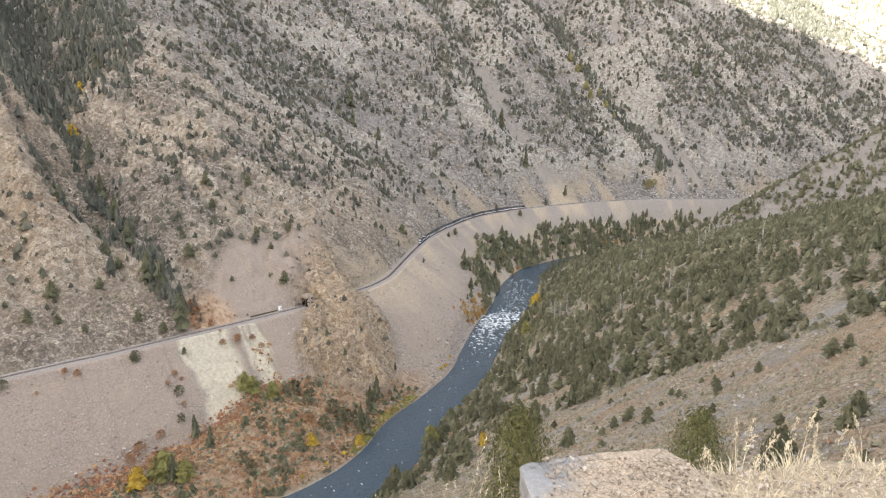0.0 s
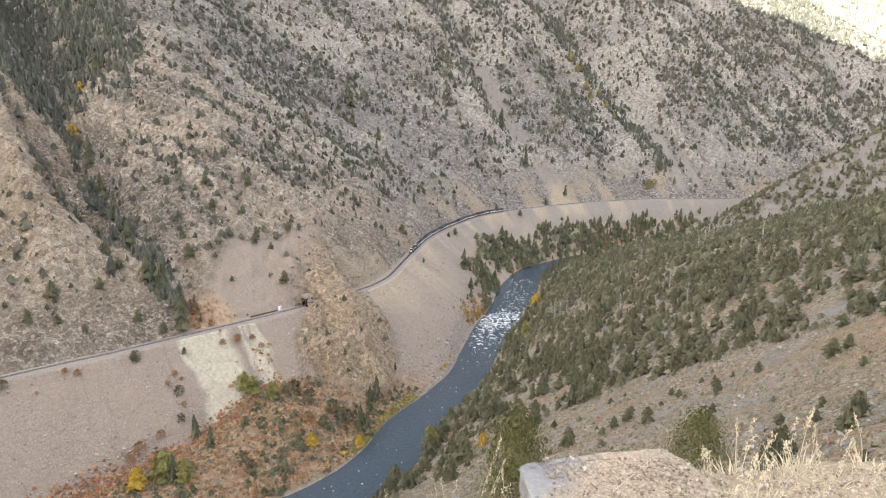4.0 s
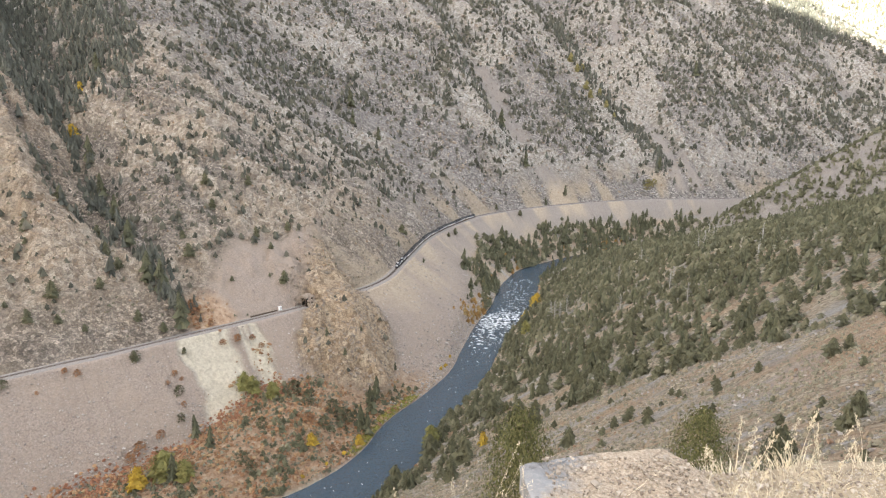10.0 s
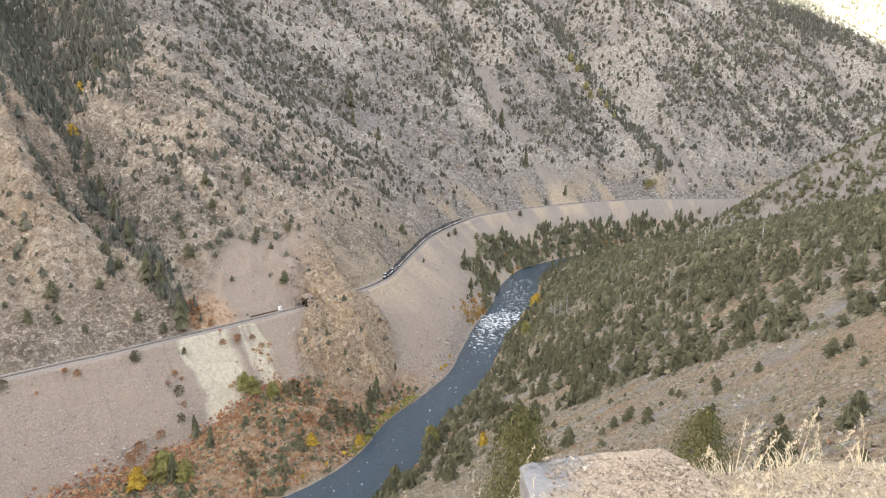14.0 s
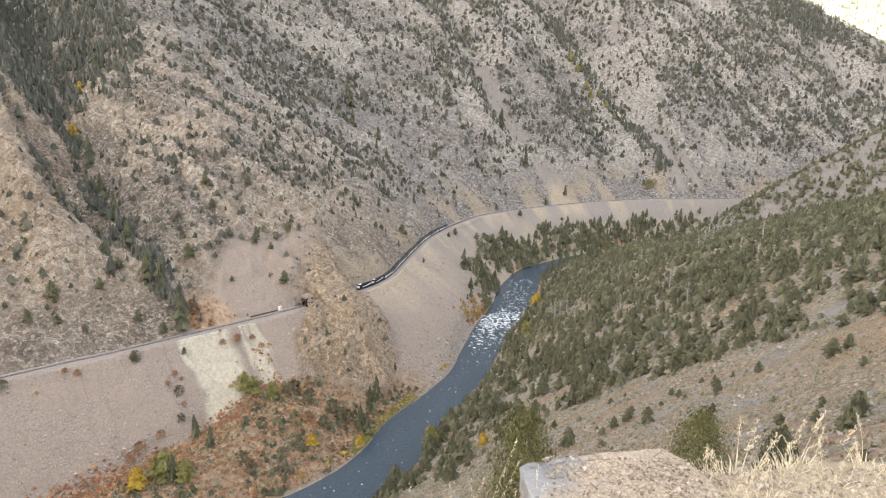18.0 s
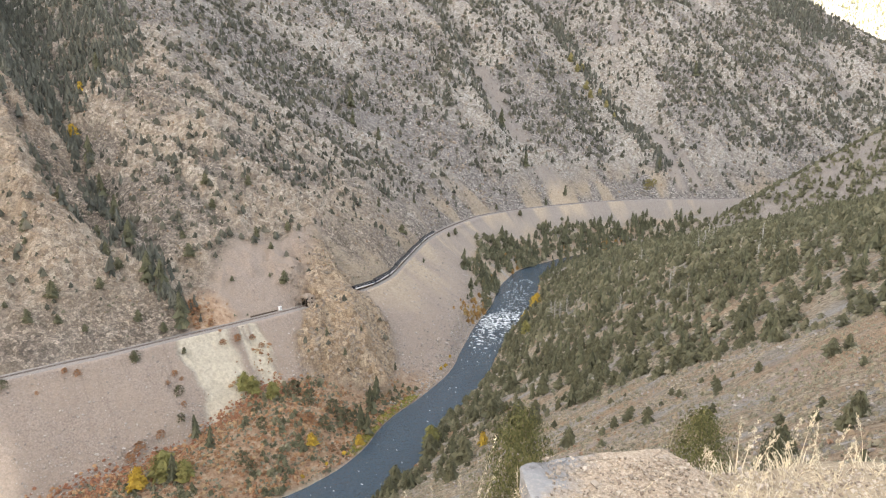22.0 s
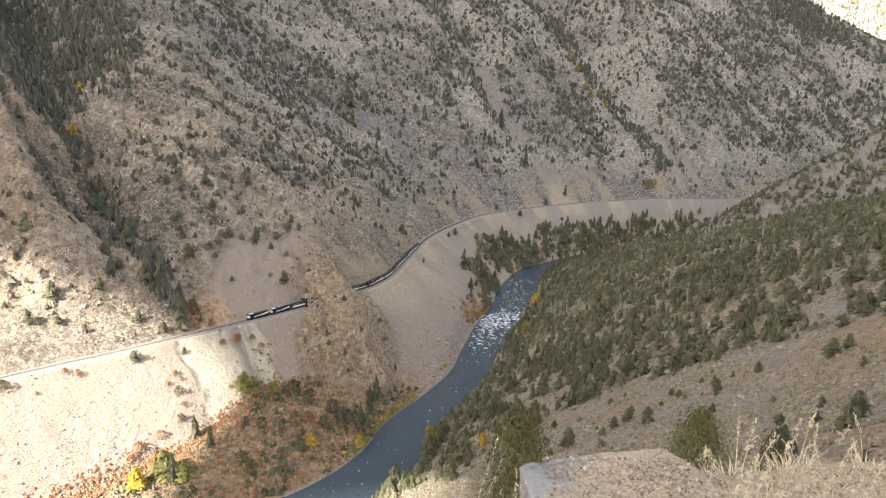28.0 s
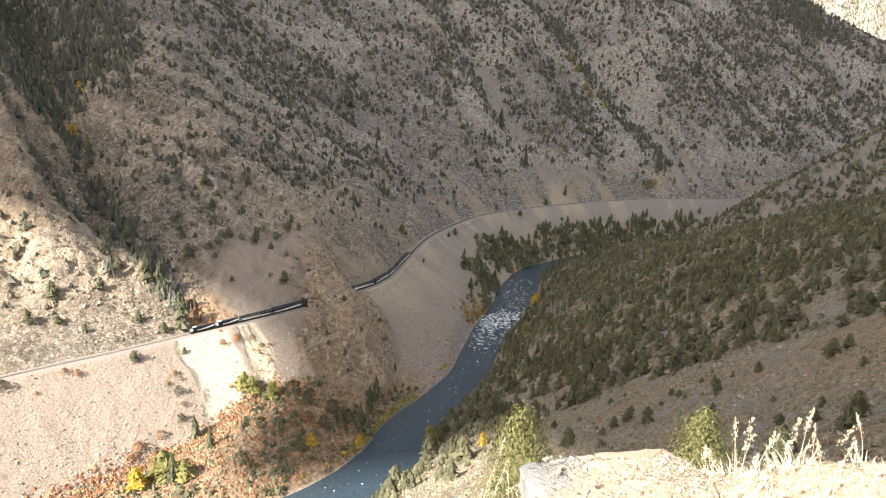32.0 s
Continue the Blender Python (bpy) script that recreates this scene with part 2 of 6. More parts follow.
def ground_material():
    m = Mat("mountain_ground", 0.95)
    p = m.pos()
    big, mid, fine = m.noise(p, 0.012, 4), m.noise(p, 0.07, 5), m.noise(p, 0.5, 6, 0.65)
    tiny = m.noise(p, 2.2, 4, 0.7)
    rock = m.ramp(mid, (0.3, (0.320, 0.258, 0.204)), (0.5, (0.440, 0.362, 0.288)), (0.68, (0.555, 0.462, 0.370)))
    patch = m.noise(p, 0.24, 6, 0.72)
    rock = m.mix(m.grey(patch, 0.52, 0.64, 0, 0.65), rock, (0.12, 0.10, 0.075))
    rock = m.mix(m.grey(patch, 0.45, 0.36, 0, 0.6), rock, (0.378, 0.324, 0.27))
    rock = m.mix(m.grey(fine, 0.42, 0.62, 0, 0.6), rock, m.ramp(tiny, (0.36, (0.15, 0.12, 0.095)), (0.64, (0.62, 0.54, 0.45))))
    for scale, lo, hi in ((0.42, 0.55, 1.4), (1.05, 0.62, 1.34)):
        jag = m.node("ShaderNodeVectorMath", i0=p, i1=m.node("ShaderNodeTexNoise", Vector=p, Scale=scale * 1.7, Detail=3.0).outputs["Color"])
        chip = m.node("ShaderNodeSeparateColor", Color=m.cells(jag.outputs[0], scale, "Color")).outputs[0]
        tone = m.grey(chip, 0.05, 0.95, lo, hi)
        rock = m.mix(1.0, rock, m.node("ShaderNodeCombineColor", Red=tone, Green=tone, Blue=tone).outputs[0], "MULTIPLY")
        crack = crack_of(m, jag.outputs[0], scale)
        rock = m.mix(m.grey(crack, 0.0, 0.14, 0.5, 0), rock, (0.09, 0.075, 0.06))
    # distance haze painted in: far rock turns cooler and bluer
    rock = m.mix(m.math("MULTIPLY", m.attr("haze_grey"), 0.8), rock, m.mix(1.0, rock, (0.87, 0.985, 1.17), "MULTIPLY"))
    rock = m.mix(m.grey(big, 0.45, 0.65, 0, 0.3), rock, (0.20, 0.185, 0.175))
    facet = m.node("ShaderNodeSeparateColor", Color=m.cells(m.node("ShaderNodeVectorMath", i0=p, i1=m.node("ShaderNodeTexNoise", Vector=p, Scale=0.5, Detail=4.0).outputs["Color"]).outputs[0], 0.36, "Color")).outputs[1]
    bare = m.ramp(m.math("ADD", m.math("MULTIPLY", facet, 0.6), m.math("MULTIPLY", fine, 0.4)), (0.2, (0.255, 0.204, 0.156)), (0.45, (0.455, 0.376, 0.292)), (0.75, (0.64, 0.55, 0.44)))
    bare = m.mix(m.grey(m.noise(p, 0.15, 5, 0.7), 0.47, 0.64, 0, 0.75), bare, (0.37, 0.275, 0.188))
    bare = m.mix(m.grey(crack_of(m, p, 0.5), 0.0, 0.10, 0.7, 0), bare, (0.10, 0.08, 0.062))
    # bare crags take the same painted haze tint
    rock = m.mix(m.attr("crag"), rock, m.mix(m.math("MULTIPLY", m.attr("haze_grey"), 0.9), bare, m.mix(1.0, bare, (0.87, 0.985, 1.15), "MULTIPLY")))
    rock = m.mix(m.attr("knob"), rock, m.mix(1.0, rock, (0.94, 0.87, 0.78), "MULTIPLY"))
    # shade of the upper spur, turned from the sun, multiplied into the rock colour
    rock = m.mix(m.attr("spur_shade"), rock, m.mix(1.0, rock, (0.76, 0.73, 0.70), "MULTIPLY"))
    grit = m.noise(p, 0.9, 5, 0.75)
    talus = m.ramp(grit, (0.32, (0.218, 0.173, 0.144)), (0.5, (0.318, 0.260, 0.219)), (0.68, (0.420, 0.352, 0.298)))
    talus = m.mix(m.grey(m.noise(p, 0.035, 4), 0.4, 0.65, 0, 0.5), talus, (0.34, 0.272, 0.218))
    streak = m.noise(m.node("ShaderNodeCombineXYZ", X=m.math("MULTIPLY", m.attr("along"), 0.22), Y=m.math("MULTIPLY", m.attr("down"), 0.016)).outputs[0], 1.0, 4, 0.6)
    talus = m.mix(m.grey(streak, 0.42, 0.30, 0, 0.35), talus, (0.195, 0.158, 0.134))
    talus = m.mix(m.grey(streak, 0.56, 0.68, 0, 0.3), talus, (0.40, 0.322, 0.252))
    spots = m.cells(p, 0.8)
    talus = m.mix(m.grey(spots, 0.0, 0.22, 0.85, 0), talus, (0.558, 0.513, 0.459))
    # far scree greyed too, by the painted haze and the right spur's grey
    talus = m.mix(m.attr("haze_grey"), talus, m.mix(1.0, talus, (0.84, 0.91, 0.98), "MULTIPLY"))
    c = m.mix(m.attr("talus"), rock, talus)
    ochre = m.ramp(m.noise(p, 0.5, 6, 0.75), (0.36, (0.305, 0.240, 0.172)), (0.64, (0.54, 0.448, 0.335)))
    c = m.mix(m.attr("ochre"), c, ochre)
    scar = m.ramp(m.noise(p, 0.45, 6, 0.75), (0.34, (0.55, 0.485, 0.375)), (0.6, (0.77, 0.70, 0.565)))
    c = m.mix(m.attr("scar"), c, scar)
    brush = m.ramp(m.noise(p, 0.25, 5, 0.7), (0.34, (0.22, 0.15, 0.10)), (0.46, (0.39, 0.255, 0.165)), (0.54, (0.45, 0.315, 0.21)), (0.66, (0.54, 0.43, 0.32)))
    c = m.mix(m.attr("bench"), c, brush)
    # the ramp's dark end paints shade beneath the tufts, spread by noise
    sage = m.ramp(m.noise(p, 0.6, 6, 0.7), (0.36, (0.150, 0.122, 0.086)), (0.5, (0.370, 0.304, 0.222)), (0.64, (0.610, 0.520, 0.395)))
    sage = m.mix(m.grey(m.noise(p, 0.06, 4), 0.5, 0.62, 0, 0.5), sage, (0.36, 0.24, 0.155))
    sage = m.mix(m.grey(m.noise(p, 0.045, 4), 0.48, 0.38, 0, 0.5), sage, (0.31, 0.29, 0.265))
    level = m.noise(m.node("ShaderNodeMapping", Vector=p, Rotation=(0, 0, 0.12), Scale=(0.012, 0.085, 0.0)).outputs[0], 1.0, 4, 0.65)
    sage = m.mix(m.grey(level, 0.53, 0.60, 0, 0.75), sage, m.ramp(grit, (0.36, (0.24, 0.225, 0.215)), (0.64, (0.50, 0.475, 0.45))))
    sage = m.mix(m.grey(level, 0.45, 0.38, 0, 0.5), sage, (0.42, 0.285, 0.185))
    sage = m.mix(m.grey(m.cells(p, 1.3), 0.0, 0.2, 0.8, 0), sage, (0.60, 0.54, 0.45))
    sage = m.mix(m.math("MULTIPLY", m.attr("rust"), 0.6), sage, m.ramp(grit, (0.36, (0.30, 0.195, 0.125)), (0.64, (0.58, 0.42, 0.29))))
    c = m.mix(m.attr("sage"), c, sage)
    dirt = m.ramp(m.noise(p, 6, 6, 0.7), (0.3, (0.36, 0.285, 0.20)), (0.7, (0.62, 0.51, 0.37)))
    c = m.mix(m.attr("dirt"), c, dirt)
    h = m.math("ADD", m.math("MULTIPLY", fine, 1.0), m.math("MULTIPLY", tiny, 0.35))
    h = m.math("ADD", h, m.math("MULTIPLY", patch, 2.0))
    soil = m.math("MULTIPLY", m.noise(p, 35, 6, 0.7), 0.012)
    near = m.attr("dirt")
    calm = m.math("MULTIPLY", m.math("SUBTRACT", 1.0, near), m.math("SUBTRACT", 1.0, m.math("MAXIMUM", m.math("MULTIPLY", m.attr("talus"), 0.65), m.math("MULTIPLY", m.attr("crag"), 0.35))))
    m.bump(m.math("ADD", m.math("MULTIPLY", h, calm), m.math("MULTIPLY", soil, near)), 2.0, 1.0)
    return m.color(c)


def water_material():
    m = Mat("river_water", 0.12)
    p = m.pos()
    m.b.inputs["Specular IOR Level"].default_value = 0.36
    n = m.noise(p, 0.5, 5, 0.6)
    c = m.ramp(n, (0.3, (0.024, 0.043, 0.062)), (0.7, (0.048, 0.074, 0.100)))
    foam = m.grey(m.math("ADD", m.noise(p, 0.30, 5, 0.7), m.math("MULTIPLY", m.attr("rapid"), 0.14)), 0.66, 0.72)
    c = m.mix(foam, c, (0.75, 0.78, 0.80))
    m.put(m.b.inputs["Roughness"], m.grey(foam, 0, 1, 0.14, 0.7))
    m.bump(m.math("ADD", m.noise(p, 0.9, 4), m.math("MULTIPLY", m.noise(p, 0.28, 3), 1.2)), 0.9, 0.8)
    return m.color(c)


def leaf_material(name, dark, light, yellow=None):
    """Foliage: each clump varies, each tree carries its own tint."""
    m = Mat(name, 0.75)
    island = m.node("ShaderNodeNewGeometry").outputs["Random Per Island"]
    c = m.ramp(island, (0.0, dark), (1.0, light))
    if yellow:
        c = m.mix(m.grey(m.attr("tint"), 0.55, 1.0, 0, 0.85), c, yellow)
    c = m.mix(m.grey(m.attr("tint"), 0, 1, 0.5, 0), c, tuple(v * 0.45 for v in dark))
    return m.color(c)


GROUND = ground_material()
WATER = water_material()
JUNIPER = leaf_material("juniper_foliage", (0.086, 0.086, 0.050), (0.205, 0.196, 0.116), (0.215, 0.200, 0.130))
# junipers across the canyon: leaf colour paled in part for distance haze
HAZY_JUNIPER = leaf_material("hazy_juniper_foliage", (0.074, 0.076, 0.058), (0.168, 0.165, 0.125), (0.185, 0.170, 0.132))
CONIFER = leaf_material("conifer_foliage", (0.078, 0.083, 0.051), (0.188, 0.186, 0.112))
# greyer, duller conifer leaves, with the haze of distance in their colour
HAZY_FIR = leaf_material("hazy_fir_foliage", (0.086, 0.091, 0.074), (0.190, 0.193, 0.160))
HILL_GOLD = leaf_material("hillside_gold_leaves", (0.09, 0.092, 0.052), (0.20, 0.19, 0.105), (0.24, 0.21, 0.11))
AUTUMN = leaf_material("autumn_leaves", (0.26, 0.145, 0.085), (0.50, 0.265, 0.13), (0.42, 0.32, 0.19))
YELLOW = leaf_material("yellow_leaves", (0.330, 0.209, 0.033), (0.682, 0.462, 0.066), (0.495, 0.462, 0.110))
SAGE = leaf_material("sage_leaves", (0.125, 0.125, 0.081), (0.300, 0.275, 0.188), (0.350, 0.213, 0.125))
BARK = simple("bark", (0.14, 0.10, 0.075), 0.9, 0, 0.4, 6)
DRY_GRASS = simple("dry_grass", (0.78, 0.68, 0.50), 0.7, 0, 0.25, 9)
STEEL = simple("rail_steel", (0.16, 0.13, 0.11), 0.5, 0.8, 0.3, 4)
BALLAST = simple("ballast_stone", (0.27, 0.242, 0.222), 0.95, 0, 0.4, 5)
TIMBER = simple("old_timber", (0.11, 0.085, 0.065), 0.9, 0, 0.35, 5)

# ---- the ground: one sheet, finer towards the valley ----
AZ = np.radians(np.concatenate([np.arange(-180, -39, 2.5), np.arange(-39, -35, 0.5), np.arange(-35, 35, 0.122), np.arange(35, 39, 0.5), np.arange(39, 180, 2.5)]))
R = np.concatenate([[0.02, 0.5, 1.0, 1.6, 2.4, 3.2, 3.8], np.arange(4.2, 7.2, 0.06), 7.2 * 1.035 ** np.arange(0, 110)])
R = R[R < 285]
R = np.concatenate([R, np.arange(288, 900, 2.6), np.arange(900, 1500, 4.5), np.arange(1500, 2600, 18), [2700, 2900, 3300, 4000, 5000]])
GR, GA = np.meshgrid(R, AZ, indexing="ij")
GX, GY = (GR * np.sin(GA)).ravel(), (GR * np.cos(GA)).ravel() - 3.0
GZ, F = terrain(GX, GY)


def wood_strip(x, y, f):
    """The wooded strip between the scree and the river, where it bends away."""
    wide = 15 + 30 * smooth(690, 790, y)
    return (f["dr"] > 0) * (f["dt"] < -5) * smooth(wide + 6, wide - 12, f["bank"] + 10 * fbm(x, y, 26, 3, 58.0)) * smooth(612, 660, y) * smooth(420, 330, x)


def classes(x, y, f):
    """What covers the ground, with its painted haze and spur shade, from 0 to 1."""
    n1, n2 = fbm(x, y, 60, 4, 21.0), fbm(x, y, 18, 4, 22.0)
    left = f["dr"] > 0
    u = 0.77 * x + 0.63 * y
    below = left & (f["dt"] < -3)
    knob = smooth(-6, 2, f["knob"])
    flat = smooth(-5, 1, f["flat"] + 3 * n2) * smooth(0, 4, f["bank"]) * below * smooth(520, 470, y)
    flat = flat * (1 - knob)
    flat = np.maximum(flat, 0.9 * left * (f["dt"] > 4) * smooth(26, 14, np.hypot(x + 172, y - 476) + 8 * n2))
    scar = below * np.clip(smooth(134, 140, u + 7 * n2) * smooth(177, 169, u + 7 * n2) + smooth(0.0, 0.25, fbm(f["st"] * 3, f["dt"] * 0.5, 26, 3, 33.0)) * smooth(178, 184, u + 5 * n2) * smooth(214, 204, u + 8 * n2), 0, 1) * (1 - flat) * (1 - knob)
    talus = below * (1 - knob) * (1 - flat) * (1 - scar)
    cone = left * (f["dt"] > 3) * smooth(95, 60, f["dt"] + 10 * n2) * smooth(-190, -165, x + 8 * n1) * smooth(-100, -125, x + 8 * n1)
    chute = left * (f["dt"] > 3) * smooth(27, 8, np.abs(f["dc"] + 8 + 14 * n1) + 14 * n2) * (0.25 + 0.75 * smooth(330, 270, f["sc"])) * smooth(520, 440, f["sc"])
    chute2 = left * smooth(30, 14, np.abs(f["df"] + 10 * n1) + 12 * n2 + 0.10 * np.maximum(y - 1250, 0)) * smooth(1470, 1420, y)
    for line, wide in zip(SIDE_CHUTES, (10, 6, 7)):
        d, _, _ = nearest(line, x, y)
        chute2 = np.maximum(chute2, left * (f["dt"] > 6) * smooth(wide + 5, wide - 4, np.abs(d) + 6 * n2) * smooth(line[0, 1] - 10, line[0, 1], y) * smooth(line[-1, 1] + 10, line[-1, 1], y))
    talus = np.clip(talus + cone + 0.9 * chute + 0.9 * chute2 + 0.85 * (~left) * smooth(770, 800, y), 0, 1)
    ochre = left * smooth(64, 10, np.abs(f["dt"] - 6) + 44 * n1) * smooth(520, 590, y) * (1 - 0.8 * knob) * smooth(-0.1, 0.4, fbm(f["st"], f["dt"] * 0.3, 22, 3, 61.0) + 0.6 * n1)
    ochre = np.maximum(ochre, 0.45 * left * (f["dt"] > 5) * smooth(40, 75, f["dg"]) * smooth(-0.2, 0.5, n1))
    ochre = np.maximum(ochre, 0.8 * below * smooth(58, 8, -f["dt"] + 22 * n1) * smooth(600, 640, y) * smooth(860, 800, y) * smooth(-0.2, 0.3, fbm(f["st"], f["dt"] * 0.25, 18, 3, 64.0)) * (1 - knob))
    sage = np.where(left, 0.0, 1.0) * smooth(0, 4, f["bank"]) * smooth(800, 770, y)
    sage = np.maximum(sage, 0.8 * wood_strip(x, y, f))
    # painted haze, growing with distance on the left; grey scree on the right spur
    haze_grey = np.where(left, np.maximum(smooth(560, 1000, y), 0.4 * smooth(40, 110, f["dt"]) * smooth(20, -20, f["dg"])), smooth(770, 800, y))
    talus = np.clip(talus + 0.8 * left * (f["dt"] > 20) * smooth(-0.3, -0.8, f["ravine"]) * (1 - knob), 0, 1) * (1 - 0.9 * f["crag"] * (f["dt"] > 60))
    rust = (~left) * smooth(40, 14, np.hypot(x - 138, (y - 198) * 0.9) + 14 * n2)
    worn = nearest(curve([(40, 222), (66, 226), (96, 200), (122, 214)], 3), x, y)[0]
    talus = np.maximum(talus, 0.8 * (~left) * (x > 36) * (x < 128) * smooth(11, 4, np.abs(worn) + 7 * n2))
    sage = sage * (1 - 0.8 * (~left) * (x > 36) * (x < 128) * smooth(11, 4, np.abs(worn) + 7 * n2))
    dirt = smooth(9, 5, f["reach"])
    # last mask: upper spur beside the gully, painted darker as shade
    return dict(talus=talus, ochre=np.clip(ochre, 0, 0.8), scar=np.clip(scar, 0, 1), bench=np.clip(flat, 0, 1), sage=sage, dirt=dirt, rust=rust, haze_grey=haze_grey, crag=f["crag"] * 0.9, along=f["st"], down=f["dt"], knob=knob * left, spur_shade=left * (f["dt"] > 5) * smooth(6, 30, f["dg"]) * smooth(60, 130, f["sg"] + 20 * n1) * smooth(0.6, -0.3, n2))


def build_ground():
    nr, na = GR.shape
    i, j = np.meshgrid(np.arange(nr - 1), np.arange(na), indexing="ij")
    k = (j + 1) % na
    faces = np.stack([i * na + j, i * na + k, (i + 1) * na + k, (i + 1) * na + j], -1).reshape(-1, 4)[:, ::-1]
    verts = np.stack([GX, GY, GZ], 1)
    f = classes(GX, GY, F)
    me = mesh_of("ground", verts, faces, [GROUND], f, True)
    tagged(new("ground", me), "steep stony canyon slopes with scree and dry brush", "ground", kind="structure")


def build_river():
    cols = np.linspace(-1.2, 1.2, 25)
    fine = curve(RIVER[:, :2].tolist(), 4)
    tt = np.gradient(fine, axis=0)
    tt /= np.linalg.norm(tt, axis=1)[:, None]
    nn = np.stack([-tt[:, 1], tt[:, 0]], 1)
    P = fine[:, None, :] + nn[:, None, :] * (cols[None, :, None] * 20)
    x, y = P[..., 0].ravel(), P[..., 1].ravel()
    z = 0.10 * fbm(x, y, 5, 3)
    rapid = 0.75 * smooth(545, 590, y) * smooth(700, 650, y) + 0.62 * smooth(440, 540, y) * smooth(870, 800, y) * smooth(-0.35, 0.3, fbm(x, y, 40, 3, 71.0)) - 0.2
    a, b = P.shape[:2]
    i, j = np.meshgrid(np.arange(a - 1), np.arange(b - 1), indexing="ij")
    faces = np.stack([i * b + j, (i + 1) * b + j, (i + 1) * b + j + 1, i * b + j + 1], -1).reshape(-1, 4)[:, ::-1]
    me = mesh_of("river", np.stack([x, y, z], 1), faces, [WATER], dict(rapid=rapid), True)
    tagged(new("water", me), "slate-blue mountain river with white rapids", "river", kind="structure")


build_ground()
build_river()

# ---- vegetation, far and many ----
RNG = np.random.RandomState(11)


def tuft(n, shape, leaf, rng):
    """Crown template in a unit height: n small leaf clumps. Triangles, as arrays."""
    v, spots = [], []
    for k in range(n):
        if n > 300 and k % 9:
            q = 0.024 if shape == "cone" else 0.05
            c = spots[-1] + np.array([q, q, 0.03]) * rng.randn(3)
            a = math.atan2(c[1], c[0])
            out = np.array([math.cos(a), math.sin(a), 0.35])
            s1 = np.cross(out, rng.randn(3))
            s1 /= np.linalg.norm(s1)
            s2 = np.cross(out / np.linalg.norm(out), s1) + 0.3 * rng.randn(3)
            L = leaf * (0.6 + 0.8 * rng.rand())
            v += [c + L * s1, c - 0.5 * L * s1 + 0.8 * L * s2, c - 0.5 * L * s1 - 0.8 * L * s2]
            continue
        h = rng.rand() ** 0.8
        if shape == "cone":
            r = (1 - h) ** 0.8 * 0.24 + 0.015
        elif shape == "bush":
            r = 0.62 * math.sqrt(max(0.02, 1 - (1.6 * h - 0.6) ** 2 / 1.05))
        else:
            r = 0.40 * math.sqrt(max(0.03, 1 - (2 * h - 0.78) ** 2 / 1.5)) * (1.1 - 0.3 * h) * (0.85 + 0.3 * rng.rand())
        a = rng.rand() * 6.283
        q = r * (0.55 + 0.5 * rng.rand())
        c = np.array([q * math.cos(a), q * math.sin(a), 0.03 + 0.95 * h])
        spots.append(c)
        out = np.array([math.cos(a), math.sin(a), 0.35])
        s1 = np.cross(out, rng.randn(3))
        s1 /= np.linalg.norm(s1)
        s2 = np.cross(out / np.linalg.norm(out), s1) + 0.5 * rng.randn(3) * 0.6
        L = leaf * (0.6 + 0.8 * rng.rand())
        v += [c + L * s1, c - 0.5 * L * s1 + 0.8 * L * s2, c - 0.5 * L * s1 - 0.8 * L * s2]
    return np.array(v)


def tiered(tiers, points, rng, shape="fir", width=1.0, droop=0.5):
    """A dense crown of ragged overlapping skirts of foliage, in a unit height."""
    v = []
    for i in range(tiers):
        h = 0.03 + 0.90 * i / tiers
        if shape == "fir":
            r = 0.21 * (1 - h) ** 0.85 + 0.02
        elif shape == "juniper":
            r = 0.31 * math.sqrt(max(0.02, 1 - (1.45 * h - 0.40) ** 2 / 1.1)) * (1.15 - 0.6 * h)
        else:
            r = 0.58 * math.sqrt(max(0.04, 1 - (1.25 * h - 0.2) ** 2))
        tall = (1.9 + 0.6 * rng.rand()) / tiers
        off = 0.22 * r * rng.randn(2)
        top = np.array([off[0], off[1], min(h + tall, 1.0)])
        turn = rng.rand() * 6.283
        ring = []
        for k in range(points):
            a = turn + 6.283 * (k + 0.35 * rng.randn()) / points
            q = width * r * ((1.12 if k % 2 else 0.70) + 0.22 * rng.randn())
            ring.append(np.array([off[0] + q * math.cos(a), off[1] + q * math.sin(a), h - droop * 0.5 / tiers * (k % 2) + 0.25 / tiers * rng.randn()]))
        for k in range(points):
            v += [ring[k], ring[(k + 1) % points], top]
    return np.array(v)


def scatter(name, x, y, height, templates, material, label, category, widen=1.0, tint=None, sink=0.06):
    """One joined mass of plants on the ground."""
    n = len(x)
    z = ground_z(x, y)
    pick = RNG.randint(0, len(templates), n)
    turn = RNG.rand(n) * 6.283
    wide = widen * (0.8 + 0.4 * RNG.rand(n))
    tint = RNG.rand(n) if tint is None else tint
    verts, tints = [], []
    for k, t in enumerate(templates):
        m = pick == k
        c, s = np.cos(turn[m])[:, None], np.sin(turn[m])[:, None]
        h, w = height[m][:, None], (height[m] * wide[m])[:, None]
        X = x[m][:, None] + w * (t[:, 0] * c - t[:, 1] * s)
        Y = y[m][:, None] + w * (t[:, 0] * s + t[:, 1] * c)
        Z = z[m][:, None] + h * (t[:, 2] - sink)
        verts.append(np.stack([X, Y, Z], -1).reshape(-1, 3))
        tints.append(np.repeat(tint[m], len(t)))
    verts = np.vstack(verts)
    me = mesh_of(name, verts, np.arange(len(verts)).reshape(-1, 3), [material], dict(tint=np.concatenate(tints)))
    return tagged(new(name, me), label, category, kind="stuff")


